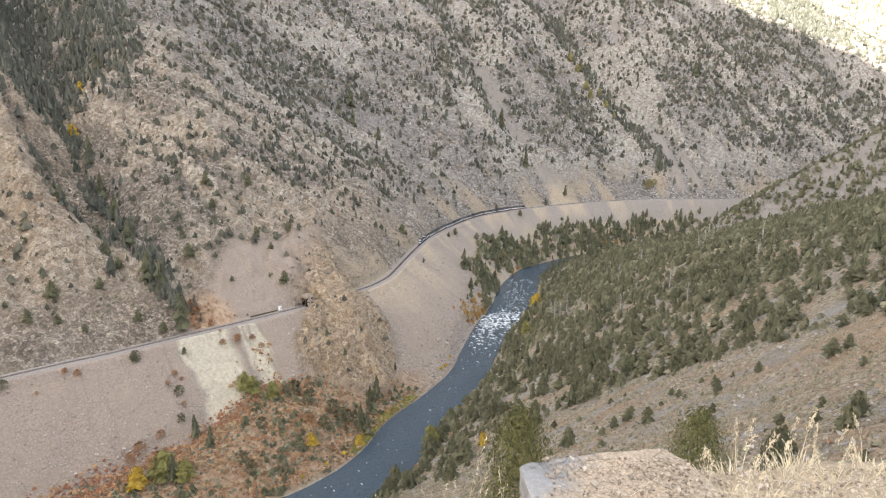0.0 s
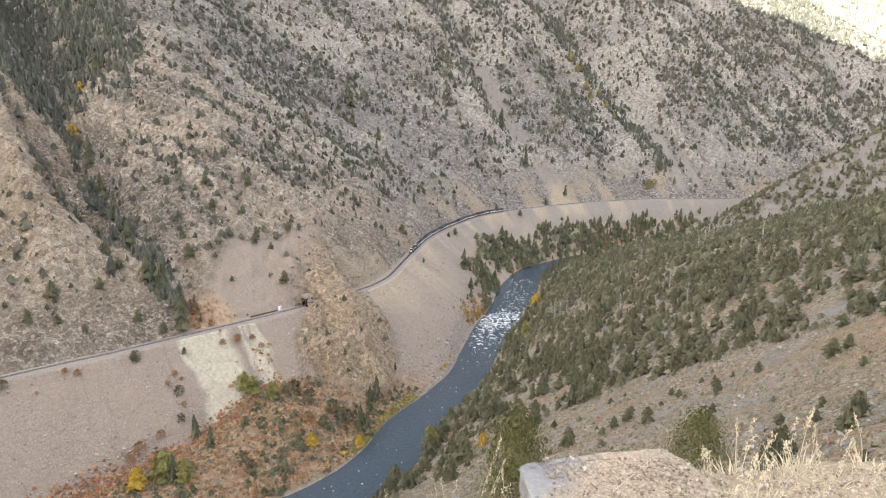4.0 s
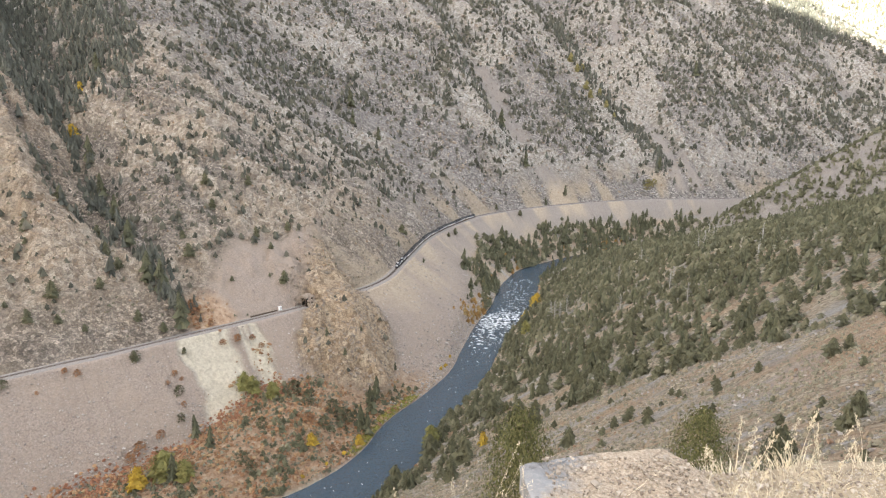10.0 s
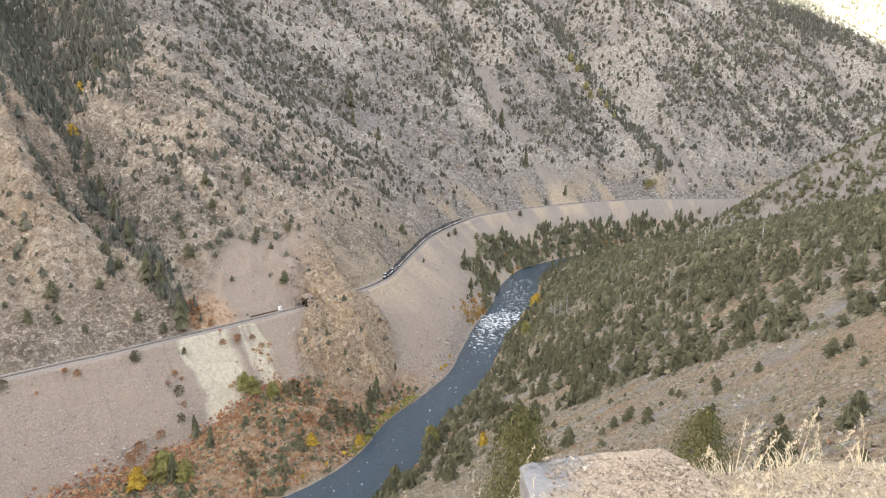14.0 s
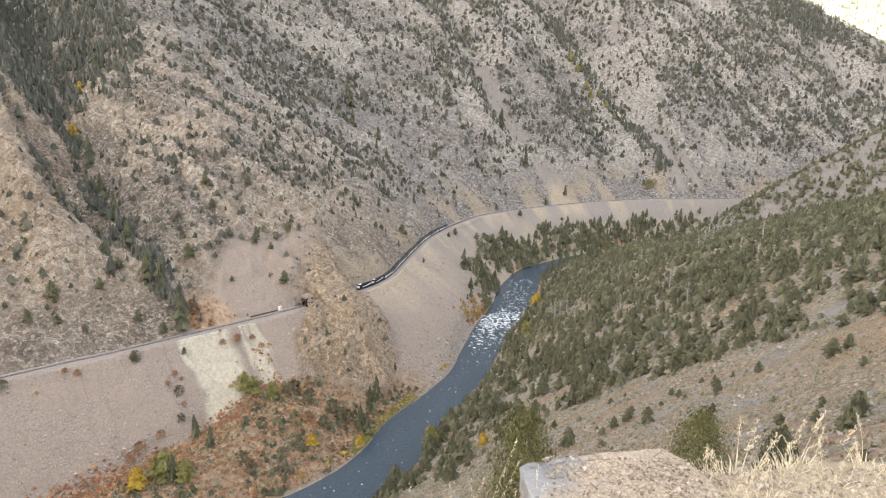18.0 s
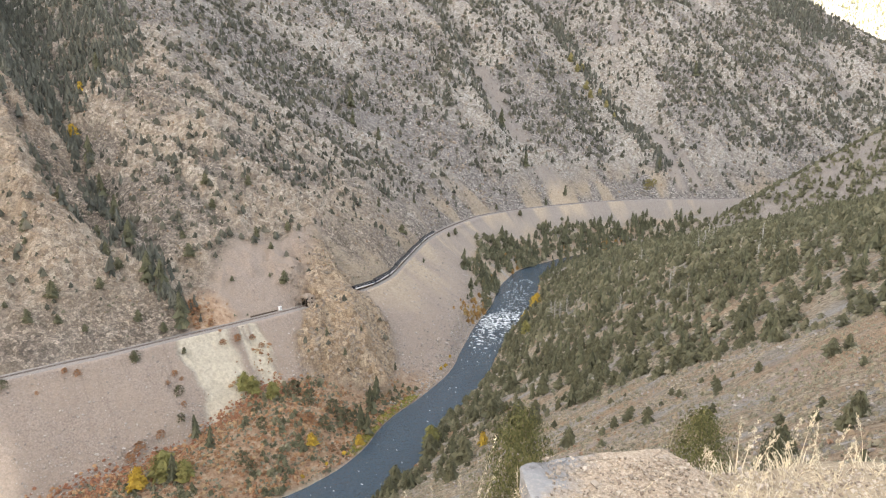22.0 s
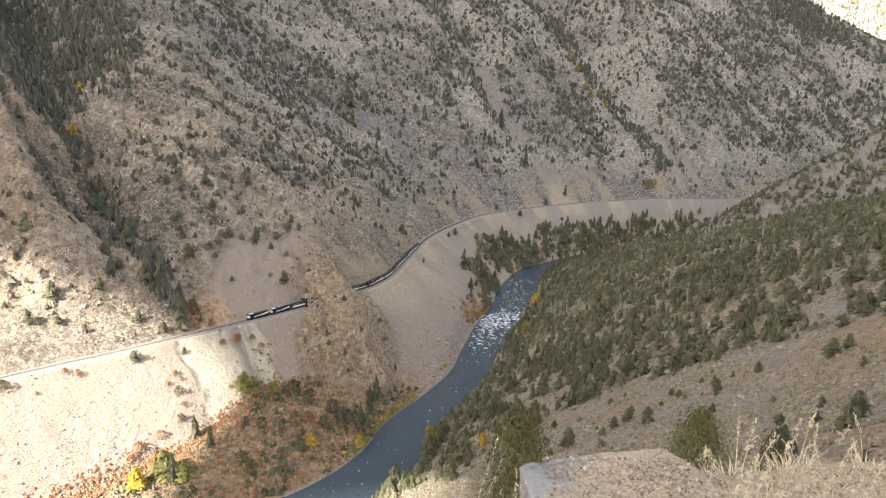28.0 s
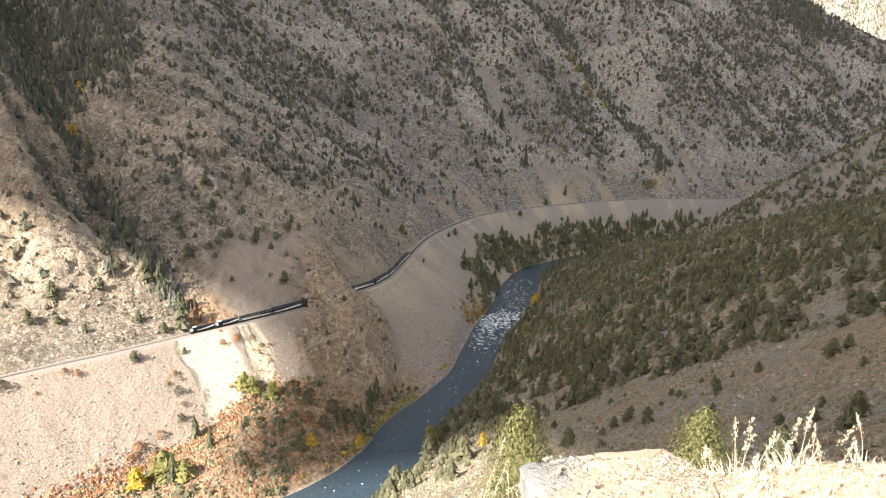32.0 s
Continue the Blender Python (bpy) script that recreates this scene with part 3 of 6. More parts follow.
def sow(n, x0, x1, y0, y1, density):
    """Places in a stretch of the plan, kept with the chance that density gives."""
    x, y = x0 + (x1 - x0) * RNG.rand(n), y0 + (y1 - y0) * RNG.rand(n)
    _, f = terrain(x, y, False)
    keep = RNG.rand(n) < density(x, y, f) * (np.abs(f["dt"]) > 6.5) * (f["bank"] > 1.5) * (f["reach"] > 16) * (np.abs(x) < 0.72 * y + 30)
    return x[keep], y[keep]



# ---- the cloud whose shadow lies over the canyon and drifts off ----
def build_cloud():
    m = Mat("cloud_white", 1.0)
    cloud_mat = m.color(m.ramp(m.noise(m.obj(), 0.004, 4), (0.3, (0.72, 0.73, 0.75)), (0.7, (0.85, 0.85, 0.86))))
    lift = 2350.0
    base = SUN * (lift / SUN.z)
    across, along = np.array([-0.7071, 0.7071]), np.array([0.7071, 0.7071])
    v = np.linspace(-1500, 1900, 121)
    trail = -25 + 14 * fbm(v, v * 0, 120, 3, 3.3) - 135 * np.exp(-((v - 330) / 55) ** 2) - 7 * np.exp(-((v - 10) / 120) ** 2)
    lead = np.interp(v, [-800, 200, 340, 430, 560, 700, 1000, 1900], [1900, 2050, 2110, 2170, 2172, 2228, 2420, 2950]) + 22 * fbm(v, v * 0, 90, 3, 5.1)
    t = np.linspace(0, 1, 41)
    t = 0.5 - 0.5 * np.cos(np.pi * t)
    U = trail[None, :] + (lead - trail)[None, :] * t[:, None]
    V = np.repeat(v[None, :], len(t), 0)
    X, Y = U * along[0] + V * across[0], U * along[1] + V * across[1]
    body = np.sqrt(np.clip(np.minimum(t, 1 - t), 0, 1) * 4)[:, None] * np.sqrt(np.clip(1 - ((V - 200) / 1700) ** 2, 0, 1))
    puff = 1 + 0.45 * fbm(X, Y, 260, 4, 6.0)
    top, low = 190 * body * puff, -50 * body * puff
    a, b = X.shape
    verts = np.vstack([np.stack([X, Y, top], -1).reshape(-1, 3), np.stack([X, Y, low - 0.5], -1).reshape(-1, 3)])
    i, j = np.meshgrid(np.arange(a - 1), np.arange(b - 1), indexing="ij")
    q = np.stack([i * b + j, (i + 1) * b + j, (i + 1) * b + j + 1, i * b + j + 1], -1).reshape(-1, 4)
    me = mesh_of("cloud", verts, np.vstack([q[:, ::-1], q + a * b]), [cloud_mat], None, True)
    ob = tagged(new("cloud", me), "broad white cloud drifting over the canyon", "cloud")
    drift = [(0, -280), (6, -190), (13, -70), (18, 20), (20, 85), (21.5, 155), (23, 236), (25, 320), (28, 396), (30, 436), (32, 472)]
    rows = []
    for t, e in drift:
        d = e / 2.0
        rows.append((t, pose(base.x + d, base.y + d, lift)))
    return ob, rows


CLOUD, CLOUD_ROWS = build_cloud()


# ---- small builders ----
def part(name, bm, material, parent=None, label=""):
    me = bpy.data.meshes.new(name)
    bm.to_mesh(me)
    bm.free()
    me.materials.append(material)
    ob = new(name, me)
    if parent is not None:
        ob.parent = parent
    if label:
        ob["label"] = label
    return ob


def box(x0, x1, y0, y1, z0, z1, bevel=0.0, bm=None):
    bm = bm or bmesh.new()
    made = bmesh.ops.create_cube(bm, size=1, matrix=Matrix.LocRotScale(((x0 + x1) / 2, (y0 + y1) / 2, (z0 + z1) / 2), None, (x1 - x0, y1 - y0, z1 - z0)))
    if bevel:
        edges = list({e for v in made["verts"] for e in v.link_edges})
        bmesh.ops.bevel(bm, geom=edges, offset=bevel, segments=2, affect="EDGES", profile=0.5)
    return bm


def prism(section, x0, x1):
    """A closed outline in y and z, drawn out along x."""
    bm = bmesh.new()
    ends = [[bm.verts.new((x, y, z)) for y, z in section] for x in (x0, x1)]
    n = len(section)
    for k in range(n):
        bm.faces.new((ends[0][k], ends[1][k], ends[1][(k + 1) % n], ends[0][(k + 1) % n]))
    bm.faces.new(ends[0][::-1])
    bm.faces.new(ends[1])
    bmesh.ops.recalc_face_normals(bm, faces=bm.faces)
    return bm


def rod(x, y, z, radius, length, axis="Z", n=12, bm=None, top=None):
    bm = bm or bmesh.new()
    turn = {"Z": Matrix(), "Y": Matrix.Rotation(radians(90), 4, "X"), "X": Matrix.Rotation(radians(90), 4, "Y")}[axis]
    bmesh.ops.create_cone(bm, cap_ends=True, segments=n, radius1=radius, radius2=radius if top is None else top, depth=length, matrix=Matrix.Translation((x, y, z)) @ turn)
    return bm


def empty(name, label, category, group=""):
    return tagged(new(name), label, category, group)


# ---- the railway ----
STEPS = np.r_[0, np.cumsum(np.hypot(*np.diff(TRACK[:, :2], axis=0).T))]
RAIL_END = STEPS[-1]


def rail_point(s):
    return np.interp(s, STEPS, TRACK[:, 0]), np.interp(s, STEPS, TRACK[:, 1])


def ribbon(s0, s1, step, section):
    """An outline (offset, height) swept along the railway."""
    s = np.arange(s0, s1, step)
    x, y = rail_point(s)
    tx, ty = np.gradient(x), np.gradient(y)
    n = np.hypot(tx, ty)
    nx, ny = -ty / n, tx / n
    P = np.stack([np.stack([x + o * nx, y + o * ny, np.full_like(x, RAIL_Z + h)], -1) for o, h in section], 1)
    a, b = P.shape[:2]
    i, j = np.meshgrid(np.arange(a - 1), np.arange(b), indexing="ij")
    k = (j + 1) % b
    faces = np.stack([i * b + j, i * b + k, (i + 1) * b + k, (i + 1) * b + j], -1).reshape(-1, 4)
    return P.reshape(-1, 3), faces


S_NEAR, S_FAR = 180.0, RAIL_END - 420


def build_railway():
    track = empty("railway_track", "single railway track on grey stone ballast", "railway track")
    v, f = ribbon(S_NEAR, S_FAR, 4, [(-5.8, -0.62), (-3.8, -0.14), (-1.9, -0.05), (1.9, -0.05), (3.8, -0.14), (5.8, -0.62)])
    bed = new("ballast", mesh_of("ballast", v, f, [BALLAST]))
    bed.parent = track
    for o in (-0.72, 0.72):
        v, f = ribbon(S_NEAR, S_FAR, 3, [(o - 0.045, 0.02), (o - 0.04, 0.17), (o + 0.04, 0.17), (o + 0.045, 0.02)])
        r = new("rail", mesh_of("rail", v, f, [STEEL]))
        r.parent = track
    s = np.arange(S_NEAR, S_FAR, 0.62)
    x, y = rail_point(s)
    tx, ty = np.gradient(x), np.gradient(y)
    n = np.hypot(tx, ty)
    t, m = np.stack([tx / n, ty / n], -1), np.stack([-ty / n, tx / n], -1)
    corners = []
    for a, b, h in ((-.12, -1.3, -.04), (.12, -1.3, -.04), (.12, 1.3, -.04), (-.12, 1.3, -.04), (-.12, -1.3, .03), (.12, -1.3, .03), (.12, 1.3, .03), (-.12, 1.3, .03)):
        corners.append(np.concatenate([np.stack([x, y], -1) + a * t + b * m, np.full((len(x), 1), RAIL_Z + h)], 1))
    v = np.stack(corners, 1).reshape(-1, 3)
    q = np.array([(4, 5, 6, 7), (0, 1, 5, 4), (1, 2, 6, 5), (2, 3, 7, 6), (3, 0, 4, 7)])
    f = (np.arange(len(x))[:, None, None] * 8 + q[None]).reshape(-1, 4)
    sl = tagged(new("sleepers", mesh_of("sleepers", v, f, [TIMBER])), kind="stuff")
    sl.parent = track


build_railway()

# ---- the train ----
NAVY = simple("navy_paint", (0.020, 0.026, 0.045), 0.35, 0, 0.3, 2)
WHITE_PAINT = simple("white_coach_paint", (0.82, 0.82, 0.81), 0.35, 0, 0.1, 2)
ROOF_GREY = simple("coach_roof_grey", (0.045, 0.043, 0.043), 0.75, 0, 0.3, 1.5)
SILVER = simple("silver_roof", (0.60, 0.60, 0.61), 0.4, 0.3, 0.15, 1.5)
GLASS = simple("dark_window_glass", (0.012, 0.014, 0.018), 0.08, 0, 0.2, 1)
UNDER = simple("underframe_black", (0.02, 0.019, 0.018), 0.8, 0, 0.3, 3)
GOLD = simple("ochre_stripe", (0.45, 0.27, 0.05), 0.4, 0, 0.1, 2)


def sheet(outline, y0, y1):
    """An outline in x and z with a small thickness."""
    bm = bmesh.new()
    ends = [[bm.verts.new((x, y, z)) for x, z in outline] for y in (y0, y1)]
    n = len(outline)
    for k in range(n):
        bm.faces.new((ends[0][k], ends[1][k], ends[1][(k + 1) % n], ends[0][(k + 1) % n]))
    bm.faces.new(ends[0][::-1])
    bm.faces.new(ends[1])
    bmesh.ops.recalc_face_normals(bm, faces=bm.faces)
    return bm


def bogie(parent, x, wheels=2):
    b = part("bogie", box(x - 1.6, x + 1.6, -1.15, 1.15, 0.55, 0.95, 0.06), UNDER, parent)
    for k in range(wheels):
        wx = x + (k - (wheels - 1) / 2) * (2.4 if wheels == 2 else 1.5)
        for side in (-0.76, 0.76):
            part("wheel", rod(wx, side, 0.62, 0.46, 0.13, "Y", 14), STEEL, b)


def coach(dome):
    """A passenger coach 25.9 m long, its middle at the origin, rail top at 0.17."""
    c = empty("passenger_coach", "two-tone dark and white passenger coach on the track" if not dome else "dark and white dome coach with glass roof edges",
              "train coach", "coaches of the train")
    L, top = 12.7, 4.55 if not dome else 5.2
    part("underframe", box(-L, L, -1.4, 1.4, 0.95, 1.3, 0.05), UNDER, c)
    part("body", prism([(-1.50, 1.15), (1.50, 1.15), (1.52, 2.35), (1.50, top - 0.95), (-1.50, top - 0.95), (-1.52, 2.35)], -L, L), NAVY, c, "dark painted body side")
    for side in (-1, 1):
        band = [(L, 1.55), (L, 3.05), (L * 0.2, 2.75), (-L * 0.5, 2.35), (-L, 2.25), (-L, 1.6)] if not dome else [(L, 1.6), (L, 2.2), (L * 0.3, 2.4), (-L * 0.4, 3.0), (-L, 3.3), (-L, 2.0), (-L * 0.2, 1.7)]
        part("swoosh", sheet(band, side * 1.515, side * 1.56), WHITE_PAINT, c, "white sweeping band along the side")
    part("roof", prism([(-1.53, top - 0.95), (1.53, top - 0.95), (1.45, top - 0.45), (1.05, top - 0.1), (0, top), (-1.05, top - 0.1), (-1.45, top - 0.45)], -L - 0.1, L + 0.1),
         ROOF_GREY, c, "dark curved roof")
    for side in (-1, 1):
        part("gutter", box(-L, L, side * 1.50 - 0.06, side * 1.50 + 0.06, top - 0.98, top - 0.86), SILVER, c, "pale roof gutter")
    part("stripe", box(-L, L, -1.545, 1.545, 1.32, 1.42), GOLD, c)
    for side in (-1, 1):
        for k in range(11):
            x = -10.6 + k * 2.12
            part("window", box(x - 0.75, x + 0.75, side * 1.53 - 0.025, side * 1.53 + 0.025, top - 1.5, top - 1.0, 0.015), GLASS, c)
        for x in (-12.0, 12.0):
            part("door", box(x - 0.4, x + 0.4, side * 1.54 - 0.03, side * 1.54 + 0.03, 1.35, 3.4, 0.02), NAVY, c)
    for x in (-6.0, 0.0, 6.0):
        part("roof_vent", box(x - 0.9, x + 0.9, -0.5, 0.5, top - 0.06, top + 0.16, 0.05), ROOF_GREY, c)
    for x in (-1, 1):
        part("gangway", box(x * (L + 0.25) - 0.25, x * (L + 0.25) + 0.25, -0.55, 0.55, 1.35, 3.5, 0.08), UNDER, c)
        part("coupler", box(x * (L + 0.35) - 0.3, x * (L + 0.35) + 0.3, -0.12, 0.12, 0.75, 1.0, 0.03), STEEL, c)
    bogie(c, -9.0)
    bogie(c, 9.0)
    return c


def locomotive():
    """A diesel locomotive 18 m long, nose at +x."""
    c = empty("locomotive", "dark blue diesel locomotive with white side stripe and nose", "locomotive", "locomotives of the train")
    part("frame", box(-8.8, 8.8, -1.5, 1.5, 1.05, 1.45, 0.06), UNDER, c)
    part("walkway", box(-8.6, 8.6, -1.55, 1.55, 1.45, 1.52), ROOF_GREY, c)
    part("hood", box(-8.3, 4.2, -1.15, 1.15, 1.5, 4.2, 0.18), NAVY, c)
    for side in (-1, 1):
        part("hood_stripe", sheet([(4.1, 1.6), (4.1, 2.3), (-1.0, 2.5), (-4.5, 3.2), (-8.2, 3.7), (-8.2, 2.7), (-4.0, 2.0)], side * 1.14, side * 1.2), WHITE_PAINT, c, "white side stripe")
    cab = part("cab", prism([(-1.5, 1.5), (1.5, 1.5), (1.5, 3.9), (1.0, 4.45), (-1.0, 4.45), (-1.5, 3.9)], 4.2, 7.0), NAVY, c, "dark blue cab")
    part("cab_roof", box(4.15, 7.05, -1.05, 1.05, 4.46, 4.56, 0.03), WHITE_PAINT, cab, "white cab roof")
    part("windscreen", box(6.98, 7.04, -1.1, 1.1, 3.2, 3.85, 0.02), GLASS, cab)
    for side in (-1, 1):
        part("side_window", box(5.0, 6.3, side * 1.5 - 0.03, side * 1.5 + 0.03, 3.0, 3.7, 0.02), GLASS, cab)
        part("handrail", rod(-2.0, side * 1.5, 2.5, 0.03, 12, "X", 6), STEEL, c)
        for k in range(6):
            part("handrail_post", rod(-8 + 2.4 * k, side * 1.5, 2.0, 0.025, 1.0, "Z", 6), STEEL, c)
    part("nose", box(6.9, 8.5, -1.0, 1.0, 1.5, 3.0, 0.2), WHITE_PAINT, c, "white nose")
    part("headlight", rod(7.06, 0, 4.1, 0.16, 0.1, "X", 10), simple("headlight_glass", (0.9, 0.9, 0.8), 0.1), c)
    part("roof_cap", box(-8.2, 4.0, -0.9, 0.9, 4.18, 4.32, 0.04), ROOF_GREY, c, "dark grey roof")
    for x in (-7, -5.2, -3.4):
        part("roof_fan", rod(x, 0, 4.4, 0.62, 0.16, "Z", 16), UNDER, c)
    part("exhaust", box(0.2, 1.4, -0.2, 0.2, 4.3, 4.6, 0.03), UNDER, c)
    part("fuel_tank", box(-2.4, 2.4, -1.3, 1.3, 0.45, 1.05, 0.15), UNDER, c)
    part("pilot", box(8.6, 8.9, -1.4, 1.4, 0.35, 1.2, 0.05), NAVY, c)
    for x in (-1, 1):
        part("coupler", box(x * 9.0 - 0.3, x * 9.0 + 0.3, -0.12, 0.12, 0.75, 1.0, 0.03), STEEL, c)
    bogie(c, -5.8)
    bogie(c, 5.8)
    return c


# where the nose of the train stands along the railway
NOSE = [(0, 1005.0), (1, 994.0), (9, 915.0), (13, 876.0), (19, 817.0), (28, 721.0), (32, 678.0)]


def build_train():
    loco, plain, dome = locomotive(), coach(False), coach(True)
    cars, s = [], 0.0
    order = [loco, copy_thing(loco, Matrix())] + [plain, dome]
    order += [copy_thing(dome if k % 2 else plain, Matrix()) for k in range(7)]
    for k, ob in enumerate(order):
        length = 18.6 if k < 2 else 26.6
        cars.append((ob, s + length / 2, length * 0.36))
        s += length
    return cars


CARS = build_train()


def train_rows(middle, reach):
    rows = []
    for t in range(0, 33):
        nose = float(np.interp(t, [a for a, _ in NOSE], [b for _, b in NOSE]))
        a, b = rail_point(nose + middle - reach), rail_point(nose + middle + reach)
        yaw = math.degrees(math.atan2(a[1] - b[1], a[0] - b[0]))
        rows.append((float(t), pose((a[0] + b[0]) / 2, (a[1] + b[1]) / 2, RAIL_Z, 0, 0, yaw)))
    return rows



# ---- plants in masses ----
FAR_JUNIPER = [tiered(3, 7, RNG, "juniper", 1.2 + 0.2 * (k % 3)) for k in range(10)]
SLOPE_FAR = [tiered(6, 9, RNG, "juniper", 0.9 + 0.25 * (k % 3)) for k in range(10)]
FAR_CONE = [tiered(5, 7, RNG) for _ in range(8)]
FAR_BUSH = [tiered(3, 8, RNG, "dome") for _ in range(8)]
MID_JUNIPER = [np.vstack([tiered(9, 11, RNG, "juniper", 0.9 + 0.2 * (k % 3)), tuft(46, "egg", 0.045, RNG) * (0.78, 0.78, 1.0)]) for k in range(10)]
MID_CONE_LIGHT = [tiered(7, 9, RNG) for _ in range(8)]
MID_CONE = [tiered(9, 10, RNG) for _ in range(8)]


SAGE_SLOPE = leaf_material("slope_sage_leaves", (0.20, 0.18, 0.125), (0.47, 0.43, 0.315), (0.34, 0.25, 0.17))
RUST_TUFT = leaf_material("rusty_tuft_leaves", (0.24, 0.15, 0.10), (0.43, 0.27, 0.175), (0.40, 0.30, 0.20))


def wall_trees(x, y, f):
    c = classes(x, y, f)
    n = fbm(x, y, 70, 4, 41.0)
    hollow = 1.35 - 0.75 * smooth(-0.5, 0.9, f["ravine"])
    d = (f["dr"] > 0) * (f["dt"] > 12) * smooth(10, 90, f["dt"] + 30 * n) * (0.55 + 0.85 * n) * hollow * (1 + 0.6 * smooth(350, 600, x))
    d = d * (1 - 0.95 * smooth(0.45, 0.8, c["talus"])) * (1 - 0.8 * c["ochre"]) + 0.10 * (f["knob"] > -3) * (f["dr"] > 0)
    return np.clip(d * (1 - 0.35 * f["crag"]) * np.where(f["dg"] > 8, 0.55, 1.0), 0, 1)


def gully_trees(x, y, f):
    g = smooth(12, 4, np.abs(f["dg"] - 1)) * smooth(2, 18, f["sg"]) * 0.9
    wood = smooth(250, 400, f["sg"]) * smooth(112, 60, np.abs(f["dg"] - 5) + 30 * fbm(x, y, 80, 3, 67.0)) * 0.95
    asp = smooth(17, 7, np.abs(f["da"] + 4)) * smooth(30, 60, f["sa"]) * smooth(520, 430, f["sa"]) * 0.7
    crest = smooth(15, 5, np.abs(f["dg"] - 36) + 8 * fbm(x, y, 40, 3, 68.0)) * smooth(25, 60, f["sg"]) * smooth(260, 200, f["sg"]) * 0.22
    rim = smooth(16, 5, np.abs(f["dc"] - 34)) * smooth(60, 120, f["sc"]) * 0.25
    return (f["dt"] > 10) * np.clip(g + wood + asp + crest + rim, 0, 1)


def slope_trees(x, y, f):
    n = fbm(x, y, 38, 4, 44.0)
    wood = smooth(-22, 12, y - 342 + 0.0042 * x * x + 16 * n)
    gaps = smooth(0.42, 0.12, fbm(x, y, 22, 3, 48.0)) * 0.7 + 0.3
    low = smooth(60, 20, -f["dr"] - f["half"])
    return (f["dr"] < 0) * (y > 140) * (x < 760) * np.clip(np.maximum(wood * gaps, low * 0.85) * (0.75 + 0.5 * n), 0, 1) * np.where(y > 790 + 0.05 * x, 0.8, 1)


def open_trees(x, y, f):
    n = fbm(x, y, 30, 3, 46.0)
    return (f["dr"] < 0) * smooth(10, -20, y - 342 + 0.0042 * x * x) * np.clip(0.10 + 0.25 * n, 0, 1)


def sage_tufts(x, y, f):
    n = fbm(x, y, 14, 3, 47.0)
    return (f["dr"] < 0) * smooth(30, -10, y - 342 + 0.0042 * x * x) * np.clip(0.55 + 0.8 * n, 0, 1)


def bench_brush(x, y, f):
    c = classes(x, y, f)
    n = fbm(x, y, 16, 3, 51.0)
    return np.clip(c["bench"] * (0.5 + 0.9 * n) + 0.20 * c["scar"] * (n > 0.15), 0, 1)


def bench_green(x, y, f):
    c = classes(x, y, f)
    n = fbm(x, y, 26, 3, 52.0)
    return np.clip(c["bench"] * smooth(-0.05, 0.4, n) * 0.7 + c["bench"] * smooth(0, 10, f["bank"]) * smooth(46, 14, f["bank"]) * smooth(375, 400, y) * 0.3, 0, 1)


def bank_wood(x, y, f):
    return smooth(18, 30, np.hypot(x - 36, y - 648)) * wood_strip(x, y, f) * 0.42 * (0.7 + 0.9 * fbm(x, y, 22, 3, 59.0))


RED_BRUSH = leaf_material("red_brush_leaves", (0.25, 0.115, 0.070), (0.47, 0.225, 0.125), (0.46, 0.30, 0.16))
SAGE_GREEN = leaf_material("green_sage_leaves", (0.12, 0.12, 0.08), (0.29, 0.28, 0.20), (0.33, 0.29, 0.21))
ORANGE_BRUSH = leaf_material("golden_brown_leaves", (0.22, 0.125, 0.05), (0.46, 0.265, 0.08), (0.32, 0.25, 0.12))
BANK_GRASS = leaf_material("bank_grass_leaves", (0.23, 0.23, 0.05), (0.43, 0.41, 0.11), (0.46, 0.38, 0.12))


